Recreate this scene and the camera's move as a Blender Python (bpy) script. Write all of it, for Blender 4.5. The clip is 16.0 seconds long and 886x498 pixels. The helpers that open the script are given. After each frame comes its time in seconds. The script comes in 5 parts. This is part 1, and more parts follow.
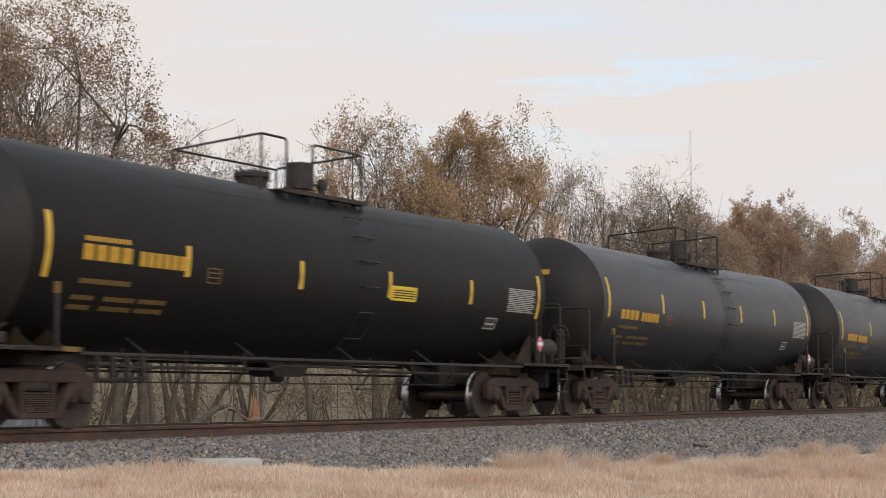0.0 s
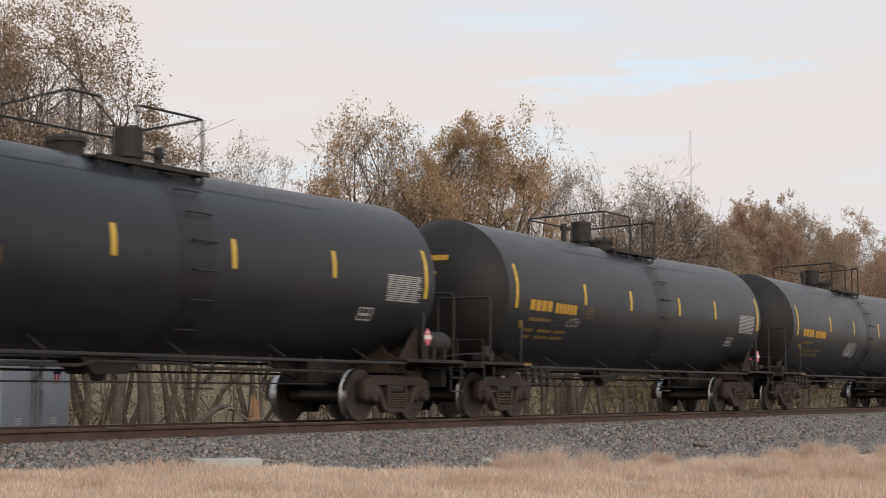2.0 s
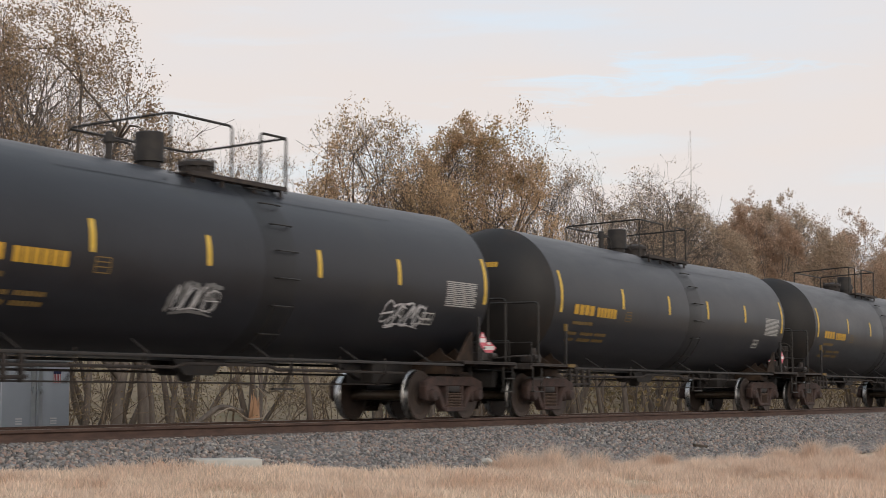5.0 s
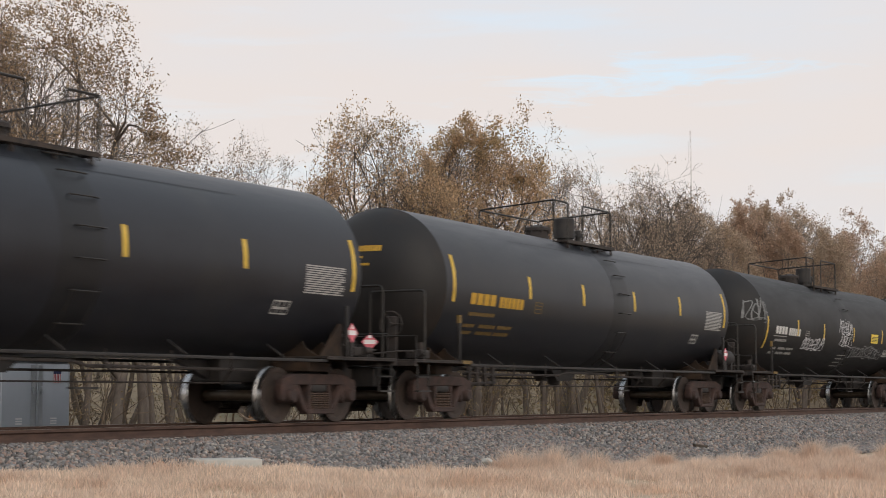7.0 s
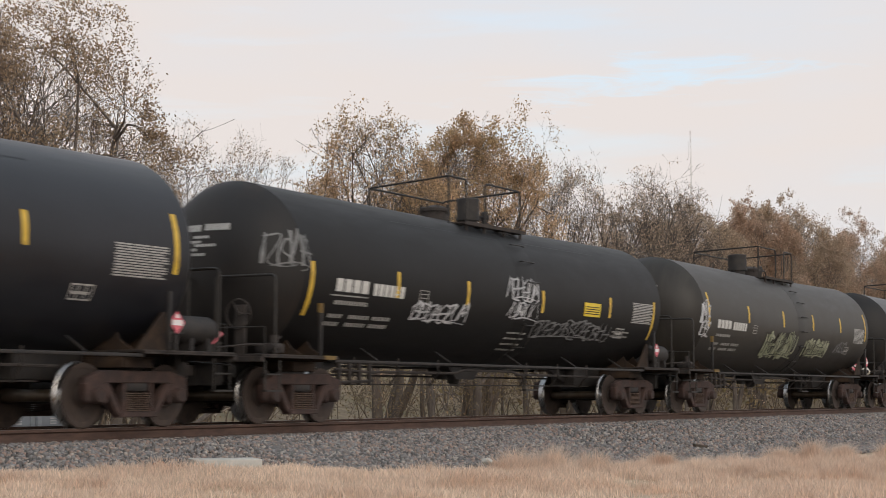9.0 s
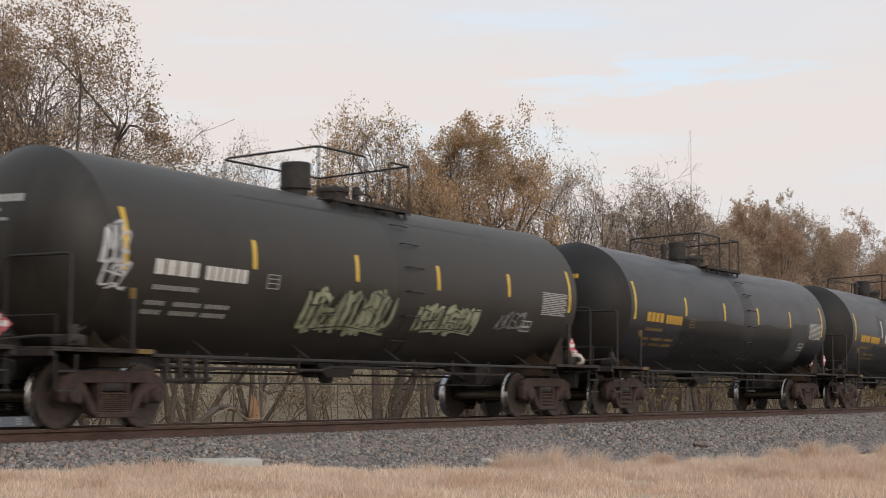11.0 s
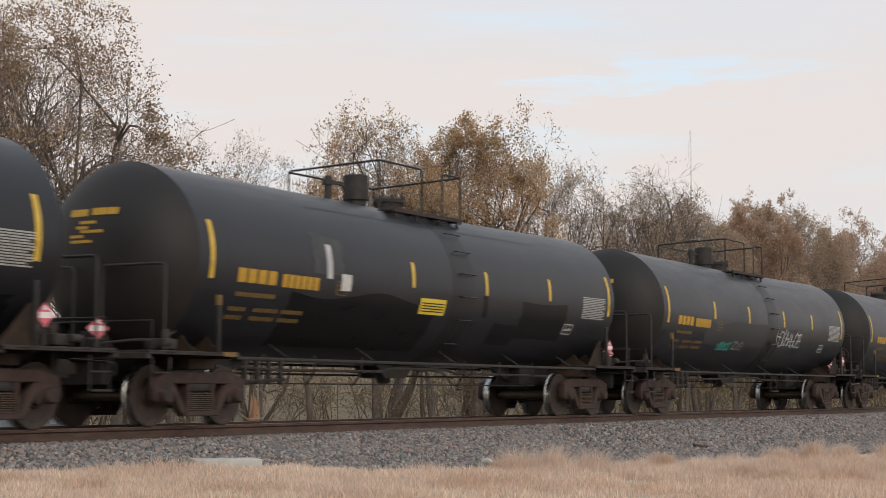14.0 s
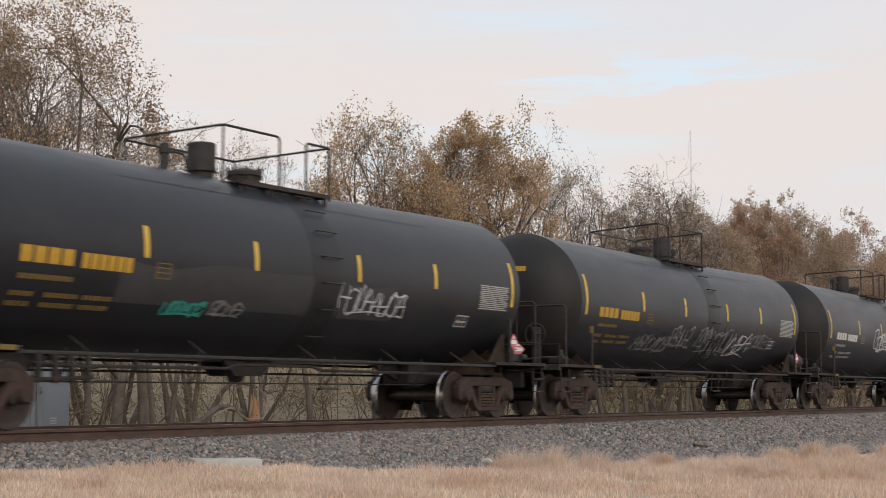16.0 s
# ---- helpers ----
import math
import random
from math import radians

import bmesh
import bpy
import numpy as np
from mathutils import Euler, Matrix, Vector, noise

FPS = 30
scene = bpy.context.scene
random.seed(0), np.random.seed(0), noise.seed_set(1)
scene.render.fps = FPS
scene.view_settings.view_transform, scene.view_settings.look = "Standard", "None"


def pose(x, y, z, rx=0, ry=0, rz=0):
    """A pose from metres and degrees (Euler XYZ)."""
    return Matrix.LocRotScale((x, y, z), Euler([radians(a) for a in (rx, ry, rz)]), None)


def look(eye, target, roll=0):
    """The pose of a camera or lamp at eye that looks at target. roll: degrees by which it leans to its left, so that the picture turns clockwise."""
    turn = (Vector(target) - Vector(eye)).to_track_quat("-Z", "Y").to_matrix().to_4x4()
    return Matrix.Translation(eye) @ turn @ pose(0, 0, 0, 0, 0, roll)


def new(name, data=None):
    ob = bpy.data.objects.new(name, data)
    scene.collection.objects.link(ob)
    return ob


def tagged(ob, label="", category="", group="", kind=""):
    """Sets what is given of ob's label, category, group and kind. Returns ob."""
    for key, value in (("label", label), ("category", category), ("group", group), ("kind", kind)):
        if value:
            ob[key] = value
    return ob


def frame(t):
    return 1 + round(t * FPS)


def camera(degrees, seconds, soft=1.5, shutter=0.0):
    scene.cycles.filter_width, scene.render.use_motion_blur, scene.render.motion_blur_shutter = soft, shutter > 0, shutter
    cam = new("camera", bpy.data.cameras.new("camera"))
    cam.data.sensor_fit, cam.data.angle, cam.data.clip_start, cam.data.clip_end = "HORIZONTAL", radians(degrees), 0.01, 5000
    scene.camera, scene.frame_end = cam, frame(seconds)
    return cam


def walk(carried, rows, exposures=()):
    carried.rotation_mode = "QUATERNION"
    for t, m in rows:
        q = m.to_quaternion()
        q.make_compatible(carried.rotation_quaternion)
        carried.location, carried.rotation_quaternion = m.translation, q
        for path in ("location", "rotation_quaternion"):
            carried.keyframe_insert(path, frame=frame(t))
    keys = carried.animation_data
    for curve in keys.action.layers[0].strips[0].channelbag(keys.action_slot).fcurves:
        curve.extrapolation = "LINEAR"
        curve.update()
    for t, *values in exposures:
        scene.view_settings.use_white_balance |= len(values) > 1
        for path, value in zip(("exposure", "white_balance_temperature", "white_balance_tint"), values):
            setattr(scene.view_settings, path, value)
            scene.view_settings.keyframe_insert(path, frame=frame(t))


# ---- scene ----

cam = camera(29.55, 16.0, 0.85, 0.3)
EYE = (0.0, -16.963, 0.4835)
YAW, PITCH = radians(29.69), radians(4.90)
AHEAD = Vector((math.cos(YAW) * math.cos(PITCH), math.sin(YAW) * math.cos(PITCH), math.sin(PITCH)))
HOLD = look(EYE, Vector(EYE) + AHEAD * 30, 0.05)
walk(cam, [(0.0, HOLD), (16.0, HOLD)])

# ------------------------------------------------------------------ light
SUN_EL, SUN_AZ = radians(24), radians(200)
world = bpy.data.worlds.new("dusk_sky")
scene.world = world
world.use_nodes = True
wn, wl = world.node_tree.nodes, world.node_tree.links
wn.clear()


def wnode(kind, **values):
    n = wn.new(kind)
    for k, v in values.items():
        n.inputs[k].default_value = v
    return n


w_out = wn.new("ShaderNodeOutputWorld")
w_bg = wn.new("ShaderNodeBackground")
w_sky = wn.new("ShaderNodeTexSky")
w_sky.sky_type = "NISHITA"
w_sky.sun_disc = False
w_sky.sun_elevation, w_sky.sun_rotation = SUN_EL, SUN_AZ
w_sky.dust_density = 3.0
w_sca = wn.new("ShaderNodeVectorMath")
w_sca.operation = "SCALE"
w_sca.inputs["Scale"].default_value = 0.10
wl.new(w_sky.outputs[0], w_sca.inputs[0])
# thin cloud cover laid over the sky, streaked along the horizon
w_tc = wn.new("ShaderNodeTexCoord")
w_map = wn.new("ShaderNodeMapping")
w_map.inputs["Scale"].default_value = (2.6, 2.6, 22.0)
w_map.inputs["Location"].default_value = (0.55, 0.3, 0.2)
wl.new(w_tc.outputs["Generated"], w_map.inputs[0])
w_no = wnode("ShaderNodeTexNoise", Scale=1.5, Detail=6.0, Roughness=0.55, Distortion=0.35)
wl.new(w_map.outputs[0], w_no.inputs["Vector"])
w_rmp = wn.new("ShaderNodeValToRGB")
w_rmp.color_ramp.elements[0].position, w_rmp.color_ramp.elements[1].position = 0.545, 0.84
w_rmp.color_ramp.elements[0].color = (0.94, 0.94, 0.94, 1)
w_rmp.color_ramp.elements[1].color = (0.25, 0.25, 0.25, 1)
# a clearer streak low over the line
w_dot = wn.new("ShaderNodeVectorMath")
w_dot.operation = "DOT_PRODUCT"
w_dot.inputs[1].default_value = (0.9111, 0.3682, 0.1854)
wl.new(w_tc.outputs["Generated"], w_dot.inputs[0])
w_near = wn.new("ShaderNodeMapRange")
for key, value in (("From Min", 0.987), ("From Max", 0.9985), ("To Min", 0.0), ("To Max", 0.30)):
    w_near.inputs[key].default_value = value
wl.new(w_dot.outputs["Value"], w_near.inputs["Value"])
w_sep = wn.new("ShaderNodeSeparateXYZ")
wl.new(w_tc.outputs["Generated"], w_sep.inputs[0])
w_off = wn.new("ShaderNodeVectorMath")
w_off.operation = "DOT_PRODUCT"
w_off.inputs[1].default_value = (0.1928, 0.0154, -0.9811)
wl.new(w_tc.outputs["Generated"], w_off.inputs[0])
w_wisp = wnode("ShaderNodeTexNoise", Scale=4.5, Detail=6.0, Roughness=0.6, Distortion=0.5)
w_fray = wn.new("ShaderNodeMath")
w_fray.operation = "MULTIPLY_ADD"
w_fray.inputs[1].default_value, w_fray.inputs[2].default_value = 0.075, -0.0375
wl.new(w_map.outputs[0], w_wisp.inputs["Vector"])
wl.new(w_wisp.outputs[0], w_fray.inputs[0])
w_bow = wn.new("ShaderNodeMath")
w_bow.operation = "ADD"
wl.new(w_off.outputs["Value"], w_bow.inputs[0])
wl.new(w_fray.outputs[0], w_bow.inputs[1])
w_abs = wn.new("ShaderNodeMath")
w_abs.operation = "ABSOLUTE"
wl.new(w_bow.outputs[0], w_abs.inputs[0])
w_band = wn.new("ShaderNodeMapRange")
for key, value in (("From Min", 0.0135), ("From Max", 0.0), ("To Min", 0.0), ("To Max", 1.0)):
    w_band.inputs[key].default_value = value
wl.new(w_abs.outputs[0], w_band.inputs["Value"])
w_mul = wn.new("ShaderNodeMath")
w_mul.operation = "MULTIPLY"
wl.new(w_near.outputs[0], w_mul.inputs[0])
wl.new(w_band.outputs[0], w_mul.inputs[1])
w_sum = wn.new("ShaderNodeMath")
w_sum.operation = "ADD"
wl.new(w_no.outputs[0], w_sum.inputs[0])
wl.new(w_mul.outputs[0], w_sum.inputs[1])
wl.new(w_sum.outputs[0], w_rmp.inputs[0])
w_map2 = wn.new("ShaderNodeMapping")
w_map2.inputs["Scale"].default_value = (1.2, 1.2, 5.0)
wl.new(w_tc.outputs["Generated"], w_map2.inputs[0])
w_no2 = wnode("ShaderNodeTexNoise", Scale=2.2, Detail=4.0, Roughness=0.5)
wl.new(w_map2.outputs[0], w_no2.inputs["Vector"])
w_tone = wn.new("ShaderNodeValToRGB")
w_tone.color_ramp.elements[0].position, w_tone.color_ramp.elements[1].position = 0.40, 0.62
w_tone.color_ramp.elements[0].color = (0.785, 0.708, 0.672, 1)
w_tone.color_ramp.elements[1].color = (0.725, 0.722, 0.748, 1)
wl.new(w_no2.outputs[0], w_tone.inputs[0])
w_blue = wn.new("ShaderNodeMixRGB")
w_blue.blend_type = "ADD"
w_blue.inputs[0].default_value = 1.0
w_blue.inputs[2].default_value = (0.40, 0.49, 0.545, 1)
wl.new(w_sca.outputs[0], w_blue.inputs[1])
w_mix = wn.new("ShaderNodeMixRGB")
w_high = wn.new("ShaderNodeMapRange")
for key, value in (("From Min", 0.30), ("From Max", 0.85), ("To Min", 1.0), ("To Max", 0.25)):
    w_high.inputs[key].default_value = value
wl.new(w_sep.outputs["Z"], w_high.inputs["Value"])
w_cov = wn.new("ShaderNodeMath")
w_cov.operation = "MULTIPLY"
wl.new(w_rmp.outputs[0], w_cov.inputs[0])
wl.new(w_high.outputs[0], w_cov.inputs[1])
wl.new(w_cov.outputs[0], w_mix.inputs[0])
wl.new(w_blue.outputs[0], w_mix.inputs[1])
wl.new(w_tone.outputs[0], w_mix.inputs[2])
wl.new(w_mix.outputs[0], w_bg.inputs[0])
w_bg.inputs[1].default_value = 1.06
wl.new(w_bg.outputs[0], w_out.inputs[0])

sun_data = bpy.data.lights.new("sun", "SUN")
sun_data.energy, sun_data.angle, sun_data.color = 0.75, radians(40), (1.0, 0.9, 0.78)
sun = new("sun", sun_data)
sun.matrix_world = look((-30, -60, 40), (20, 0, 0))
scene.view_settings.exposure = 0.0

# ------------------------------------------------------------------ materials


def material(name, base, second=None, rough=0.6, metal=0.0, scale=6.0, stretch=(1, 1, 1), bump=0.0, bump_scale=40.0,
             low=0.4, high=0.65, random_tint=0.0, island=0.0, rough_var=0.12, third=None, third_scale=1.0, spec=0.5, cover=(0.55, 0.72), palette=None, through_light=0.0):
    m = bpy.data.materials.new(name)
    m.use_nodes = True
    n, l = m.node_tree.nodes, m.node_tree.links
    b = n["Principled BSDF"]
    b.inputs["Metallic"].default_value = metal
    b.inputs["Specular IOR Level"].default_value = spec
    tc = n.new("ShaderNodeTexCoord")
    mp = n.new("ShaderNodeMapping")
    mp.inputs["Scale"].default_value = stretch
    l.new(tc.outputs["Object"], mp.inputs[0])
    no = n.new("ShaderNodeTexNoise")
    no.inputs["Scale"].default_value, no.inputs["Detail"].default_value = scale, 7.0
    no.inputs["Roughness"].default_value = 0.62
    l.new(mp.outputs[0], no.inputs["Vector"])
    rp = n.new("ShaderNodeValToRGB")
    rp.color_ramp.elements[0].position, rp.color_ramp.elements[1].position = low, high
    rp.color_ramp.elements[0].color = (*base, 1)
    rp.color_ramp.elements[1].color = (*(second or base), 1)
    l.new(no.outputs[0], rp.inputs[0])
    colour = rp.outputs[0]
    if third:
        n3 = n.new("ShaderNodeTexNoise")
        n3.inputs["Scale"].default_value, n3.inputs["Detail"].default_value = third_scale, 5.0
        l.new(tc.outputs["Object"], n3.inputs["Vector"])
        r3 = n.new("ShaderNodeValToRGB")
        r3.color_ramp.elements[0].position, r3.color_ramp.elements[1].position = cover
        l.new(n3.outputs[0], r3.inputs[0])
        mx = n.new("ShaderNodeMixRGB")
        mx.inputs[2].default_value = (*third, 1)
        l.new(r3.outputs[0], mx.inputs[0])
        l.new(colour, mx.inputs[1])
        colour = mx.outputs[0]
    if palette:
        isl = n.new("ShaderNodeNewGeometry")
        pr = n.new("ShaderNodeValToRGB")
        pr.color_ramp.interpolation = "CONSTANT"
        for i, c in enumerate(palette):
            e = pr.color_ramp.elements[i] if i < 2 else pr.color_ramp.elements.new(1.0)
            e.position, e.color = i / len(palette), (*c, 1)
        l.new(isl.outputs["Random Per Island"], pr.inputs[0])
        pm = n.new("ShaderNodeMixRGB")
        pm.inputs[0].default_value = 0.75
        l.new(colour, pm.inputs[1])
        l.new(pr.outputs[0], pm.inputs[2])
        colour = pm.outputs[0]
    if random_tint or island:
        src = n.new("ShaderNodeObjectInfo").outputs["Random"] if random_tint else n.new("ShaderNodeNewGeometry").outputs["Random Per Island"]
        amount = random_tint or island
        mr = n.new("ShaderNodeMapRange")
        mr.inputs["To Min"].default_value, mr.inputs["To Max"].default_value = 1 - amount, 1 + amount
        l.new(src, mr.inputs["Value"])
        hs = n.new("ShaderNodeHueSaturation")
        l.new(mr.outputs[0], hs.inputs["Value"])
        l.new(colour, hs.inputs["Color"])
        colour = hs.outputs[0]
    l.new(colour, b.inputs["Base Color"])
    rr = n.new("ShaderNodeMapRange")
    rr.inputs["To Min"].default_value, rr.inputs["To Max"].default_value = max(0.05, rough - rough_var), min(1, rough + rough_var)
    l.new(no.outputs[0], rr.inputs["Value"])
    l.new(rr.outputs[0], b.inputs["Roughness"])
    if through_light:
        tr = n.new("ShaderNodeBsdfTranslucent")
        l.new(colour, tr.inputs[0])
        ms = n.new("ShaderNodeMixShader")
        ms.inputs[0].default_value = through_light
        l.new(b.outputs[0], ms.inputs[1])
        l.new(tr.outputs[0], ms.inputs[2])
        l.new(ms.outputs[0], n["Material Output"].inputs[0])
    if bump:
        nb = n.new("ShaderNodeTexNoise")
        nb.inputs["Scale"].default_value, nb.inputs["Detail"].default_value = bump_scale, 4.0
        l.new(tc.outputs["Object"], nb.inputs["Vector"])
        bp = n.new("ShaderNodeBump")
        bp.inputs["Strength"].default_value, bp.inputs["Distance"].default_value = bump, 0.02
        l.new(nb.outputs[0], bp.inputs["Height"])
        l.new(bp.outputs[0], b.inputs["Normal"])
    return m


STREAK = (0.5, 3.5, 0.35)
M_TANK = material("black_tank_paint", (0.0118, 0.0128, 0.0172), (0.0178, 0.0193, 0.0250), 0.38, 0, 1.6, STREAK, 0.05, 18, third=(0.0235, 0.0235, 0.0245), third_scale=0.5, random_tint=0.12, spec=0.39)
M_TANK_MATT = material("flat_black_tank_paint", (0.0078, 0.0074, 0.0076), (0.0115, 0.0108, 0.0106), 0.5, 0, 1.6, STREAK, 0.04, 18, third=(0.014, 0.013, 0.0125), third_scale=0.5, spec=0.22)
M_TANK_GREY = material("weathered_grey_tank_paint", (0.029, 0.0250, 0.0205), (0.041, 0.0355, 0.029), 0.48, 0, 1.8, STREAK, 0.04, 18, third=(0.022, 0.019, 0.016), third_scale=0.45, spec=0.38)
M_GLOSS = material("fresh_black_paint", (0.006, 0.006, 0.007), (0.010, 0.010, 0.011), 0.3, 0, 2.5, STREAK, spec=0.16)
M_BAND = material("dull_jacket_strap_paint", (0.0120, 0.0125, 0.0145), (0.0175, 0.0175, 0.0195), 0.45, 0, 3, STREAK, 0.05, 18, spec=0.36)
M_BAND_GREY = material("dull_grey_strap_paint", (0.024, 0.022, 0.019), (0.034, 0.031, 0.027), 0.55, 0, 3, STREAK, 0.05, 18)
M_HEAD = material("grimy_head_paint", (0.0145, 0.0130, 0.0125), (0.022, 0.0185, 0.0165), 0.58, 0, 1.2, (1, 1, 0.5), 0.06, 16, third=(0.034, 0.022, 0.016), third_scale=0.9, cover=(0.56, 0.78), spec=0.36, random_tint=0.1)
M_DULLP = material("dull_grey_repaint", (0.030, 0.031, 0.033), (0.042, 0.043, 0.045), 0.6, 0, 2.5)
M_FRAME = material("black_frame_steel", (0.020, 0.018, 0.018), (0.040, 0.034, 0.030), 0.62, 0.1, 5, bump=0.1)
M_GRIME = material("grimy_underframe_steel", (0.034, 0.029, 0.027), (0.058, 0.046, 0.040), 0.78, 0.1, 5, bump=0.15)
M_PIPE = material("dark_handrail_steel", (0.022, 0.021, 0.020), (0.045, 0.038, 0.032), 0.5, 0.3, 12)
M_SIDEF = material("rusty_cast_steel", (0.050, 0.032, 0.028), (0.088, 0.052, 0.043), 0.82, 0.1, 7, bump=0.25, bump_scale=60, third=(0.03, 0.026, 0.024), third_scale=3)
M_SPRING = material("rusty_spring_steel", (0.085, 0.058, 0.045), (0.14, 0.09, 0.066), 0.75, 0.2, 9)
M_WHEEL = material("dark_wheel_steel", (0.055, 0.041, 0.035), (0.085, 0.062, 0.05), 0.7, 0.3, 6)
M_TREAD = material("polished_wheel_tread", (0.42, 0.42, 0.42), (0.55, 0.54, 0.53), 0.28, 1.0, 9)
M_AXLE = material("oily_axle_steel", (0.07, 0.05, 0.035), (0.11, 0.085, 0.06), 0.45, 0.4, 9)
M_RUST = material("rust_patch_steel", (0.052, 0.030, 0.017), (0.020, 0.0145, 0.012), 0.85, 0.1, 4)
M_PLAT = material("worn_platform_steel", (0.026, 0.022, 0.020), (0.066, 0.050, 0.042), 0.75, 0.2, 8)
M_YELLOW = material("yellow_reflective_tape", (0.62, 0.40, 0.03), (0.74, 0.50, 0.08), 0.5, 0, 9, third=(0.45, 0.28, 0.04), third_scale=4)
M_YTEXT = material("yellow_stencil_paint", (0.48, 0.27, 0.02), (0.58, 0.34, 0.035), 0.6, 0, 12)
M_YDIM = material("faded_yellow_stencil_paint", (0.16, 0.10, 0.028), (0.21, 0.135, 0.04), 0.65, 0, 12)
M_WHITE = material("white_stencil_paint", (0.55, 0.54, 0.51), (0.66, 0.65, 0.62), 0.6, 0, 12)
M_WDIM = material("worn_white_stencil_paint", (0.27, 0.265, 0.25), (0.36, 0.35, 0.33), 0.65, 0, 12)
M_WMID = material("dusty_white_stencil_paint", (0.36, 0.355, 0.34), (0.47, 0.46, 0.44), 0.65, 0, 12)
M_SIGN = material("yellow_notice_sign", (0.75, 0.56, 0.03), (0.8, 0.6, 0.06), 0.5, 0, 5)
M_PINK = material("red_placard_face", (0.62, 0.12, 0.16), (0.68, 0.16, 0.20), 0.5, 0, 5)
M_PWHITE = material("white_placard_panel", (0.78, 0.74, 0.73), (0.82, 0.79, 0.78), 0.5, 0, 5)
M_GRAF_W = material("white_spray_paint", (0.42, 0.42, 0.43), (0.6, 0.6, 0.61), 0.7, 0, 5)
M_MIST = material("thin_grey_overspray", (0.030, 0.031, 0.034), (0.055, 0.056, 0.058), 0.55, 0, 4)
M_GRAF_D = material("thin_grey_spray_paint", (0.13, 0.13, 0.13), (0.24, 0.24, 0.24), 0.7, 0, 5)
M_GRAF_G = material("pale_green_spray_paint", (0.27, 0.285, 0.18), (0.42, 0.43, 0.31), 0.7, 0, 3)
M_GRAF_E = material("dark_spray_paint", (0.045, 0.042, 0.035), (0.075, 0.07, 0.058), 0.7, 0, 5)
M_GRAF_T = material("teal_spray_paint", (0.02, 0.22, 0.19), (0.04, 0.32, 0.27), 0.7, 0, 5)
M_LAGGING = material("pale_canvas_wrap", (0.55, 0.50, 0.42), (0.68, 0.62, 0.54), 0.85, 0, 6)
M_RAIL = material("rusty_rail_steel", (0.075, 0.044, 0.034), (0.125, 0.075, 0.056), 0.75, 0.2, 8, (0.3, 1, 1), 0.1)
M_RAILTOP = material("worn_rail_head", (0.30, 0.26, 0.23), (0.42, 0.38, 0.34), 0.35, 0.9, 8)
M_SLEEPER = material("weathered_sleeper_wood", (0.06, 0.045, 0.035), (0.12, 0.095, 0.075), 0.9, 0, 4, (1, 8, 8), 0.3, random_tint=0.25)
M_BALLAST = material("crushed_stone_bed", (0.10, 0.095, 0.09), (0.22, 0.205, 0.195), 0.92, 0, 22, bump=1.0, bump_scale=26, third=(0.2, 0.165, 0.14), third_scale=1.3)
M_STONE = material("crushed_granite", (0.15, 0.145, 0.145), (0.27, 0.255, 0.25), 0.88, 0, 5, island=0.35,
                   palette=[(0.165, 0.148, 0.142), (0.27, 0.230, 0.205), (0.40, 0.295, 0.235), (0.12, 0.116, 0.114), (0.46, 0.405, 0.35), (0.205, 0.194, 0.184), (0.33, 0.225, 0.178), (0.235, 0.228, 0.222), (0.17, 0.16, 0.152)])
M_SOIL = material("dry_grass_ground", (0.46, 0.345, 0.25), (0.58, 0.44, 0.33), 0.95, 0, 3, bump=0.8, bump_scale=20, third=(0.40, 0.30, 0.19), third_scale=0.12, cover=(0.45, 0.6))
M_FIELD = material("olive_dry_bank", (0.185, 0.138, 0.080), (0.29, 0.215, 0.128), 0.95, 0, 1.4, bump=0.8, bump_scale=9, third=(0.15, 0.125, 0.06), third_scale=0.25)
M_STRAW = material("straw_grass", (0.70, 0.535, 0.42), (0.83, 0.675, 0.545), 0.8, 0, 0.9, island=0.25, third=(0.64, 0.43, 0.30), third_scale=0.55, through_light=0.35)
M_TUFT = material("yellow_green_grass", (0.36, 0.31, 0.12), (0.46, 0.38, 0.17), 0.8, 0, 2, island=0.25, through_light=0.25)
M_DEADLEAF = material("russet_dead_leaf", (0.30, 0.13, 0.075), (0.38, 0.18, 0.10), 0.8, 0, 6, island=0.3)
M_BARK = material("grey_brown_bark", (0.105, 0.084, 0.070), (0.18, 0.148, 0.122), 0.9, 0, 5, (1, 1, 0.3), 0.3)
M_TORN = material("torn_orange_wood", (0.36, 0.20, 0.11), (0.46, 0.28, 0.17), 0.85, 0, 6, (1, 1, 0.2), 0.3)
M_PALEBARK = material("pale_stripped_wood", (0.24, 0.19, 0.145), (0.40, 0.33, 0.26), 0.8, 0, 6)
M_TWIG = material("fine_twig_bark", (0.098, 0.079, 0.067), (0.168, 0.137, 0.117), 0.9, 0, 2, island=0.25)
M_STALK = material("dry_brush_stalk", (0.14, 0.105, 0.075), (0.23, 0.175, 0.125), 0.9, 0, 2, island=0.3)
M_LEAF_B = material("brown_autumn_leaf", (0.35, 0.25, 0.16), (0.46, 0.33, 0.205), 0.75, 0, 0.55, island=0.4, third=(0.33, 0.225, 0.14), third_scale=0.4, cover=(0.48, 0.6), through_light=0.4)
M_LEAF_O = material("orange_autumn_leaf", (0.50, 0.34, 0.20), (0.61, 0.42, 0.25), 0.75, 0, 0.5, island=0.4, third=(0.44, 0.31, 0.16), third_scale=0.35, cover=(0.48, 0.6), through_light=0.5)
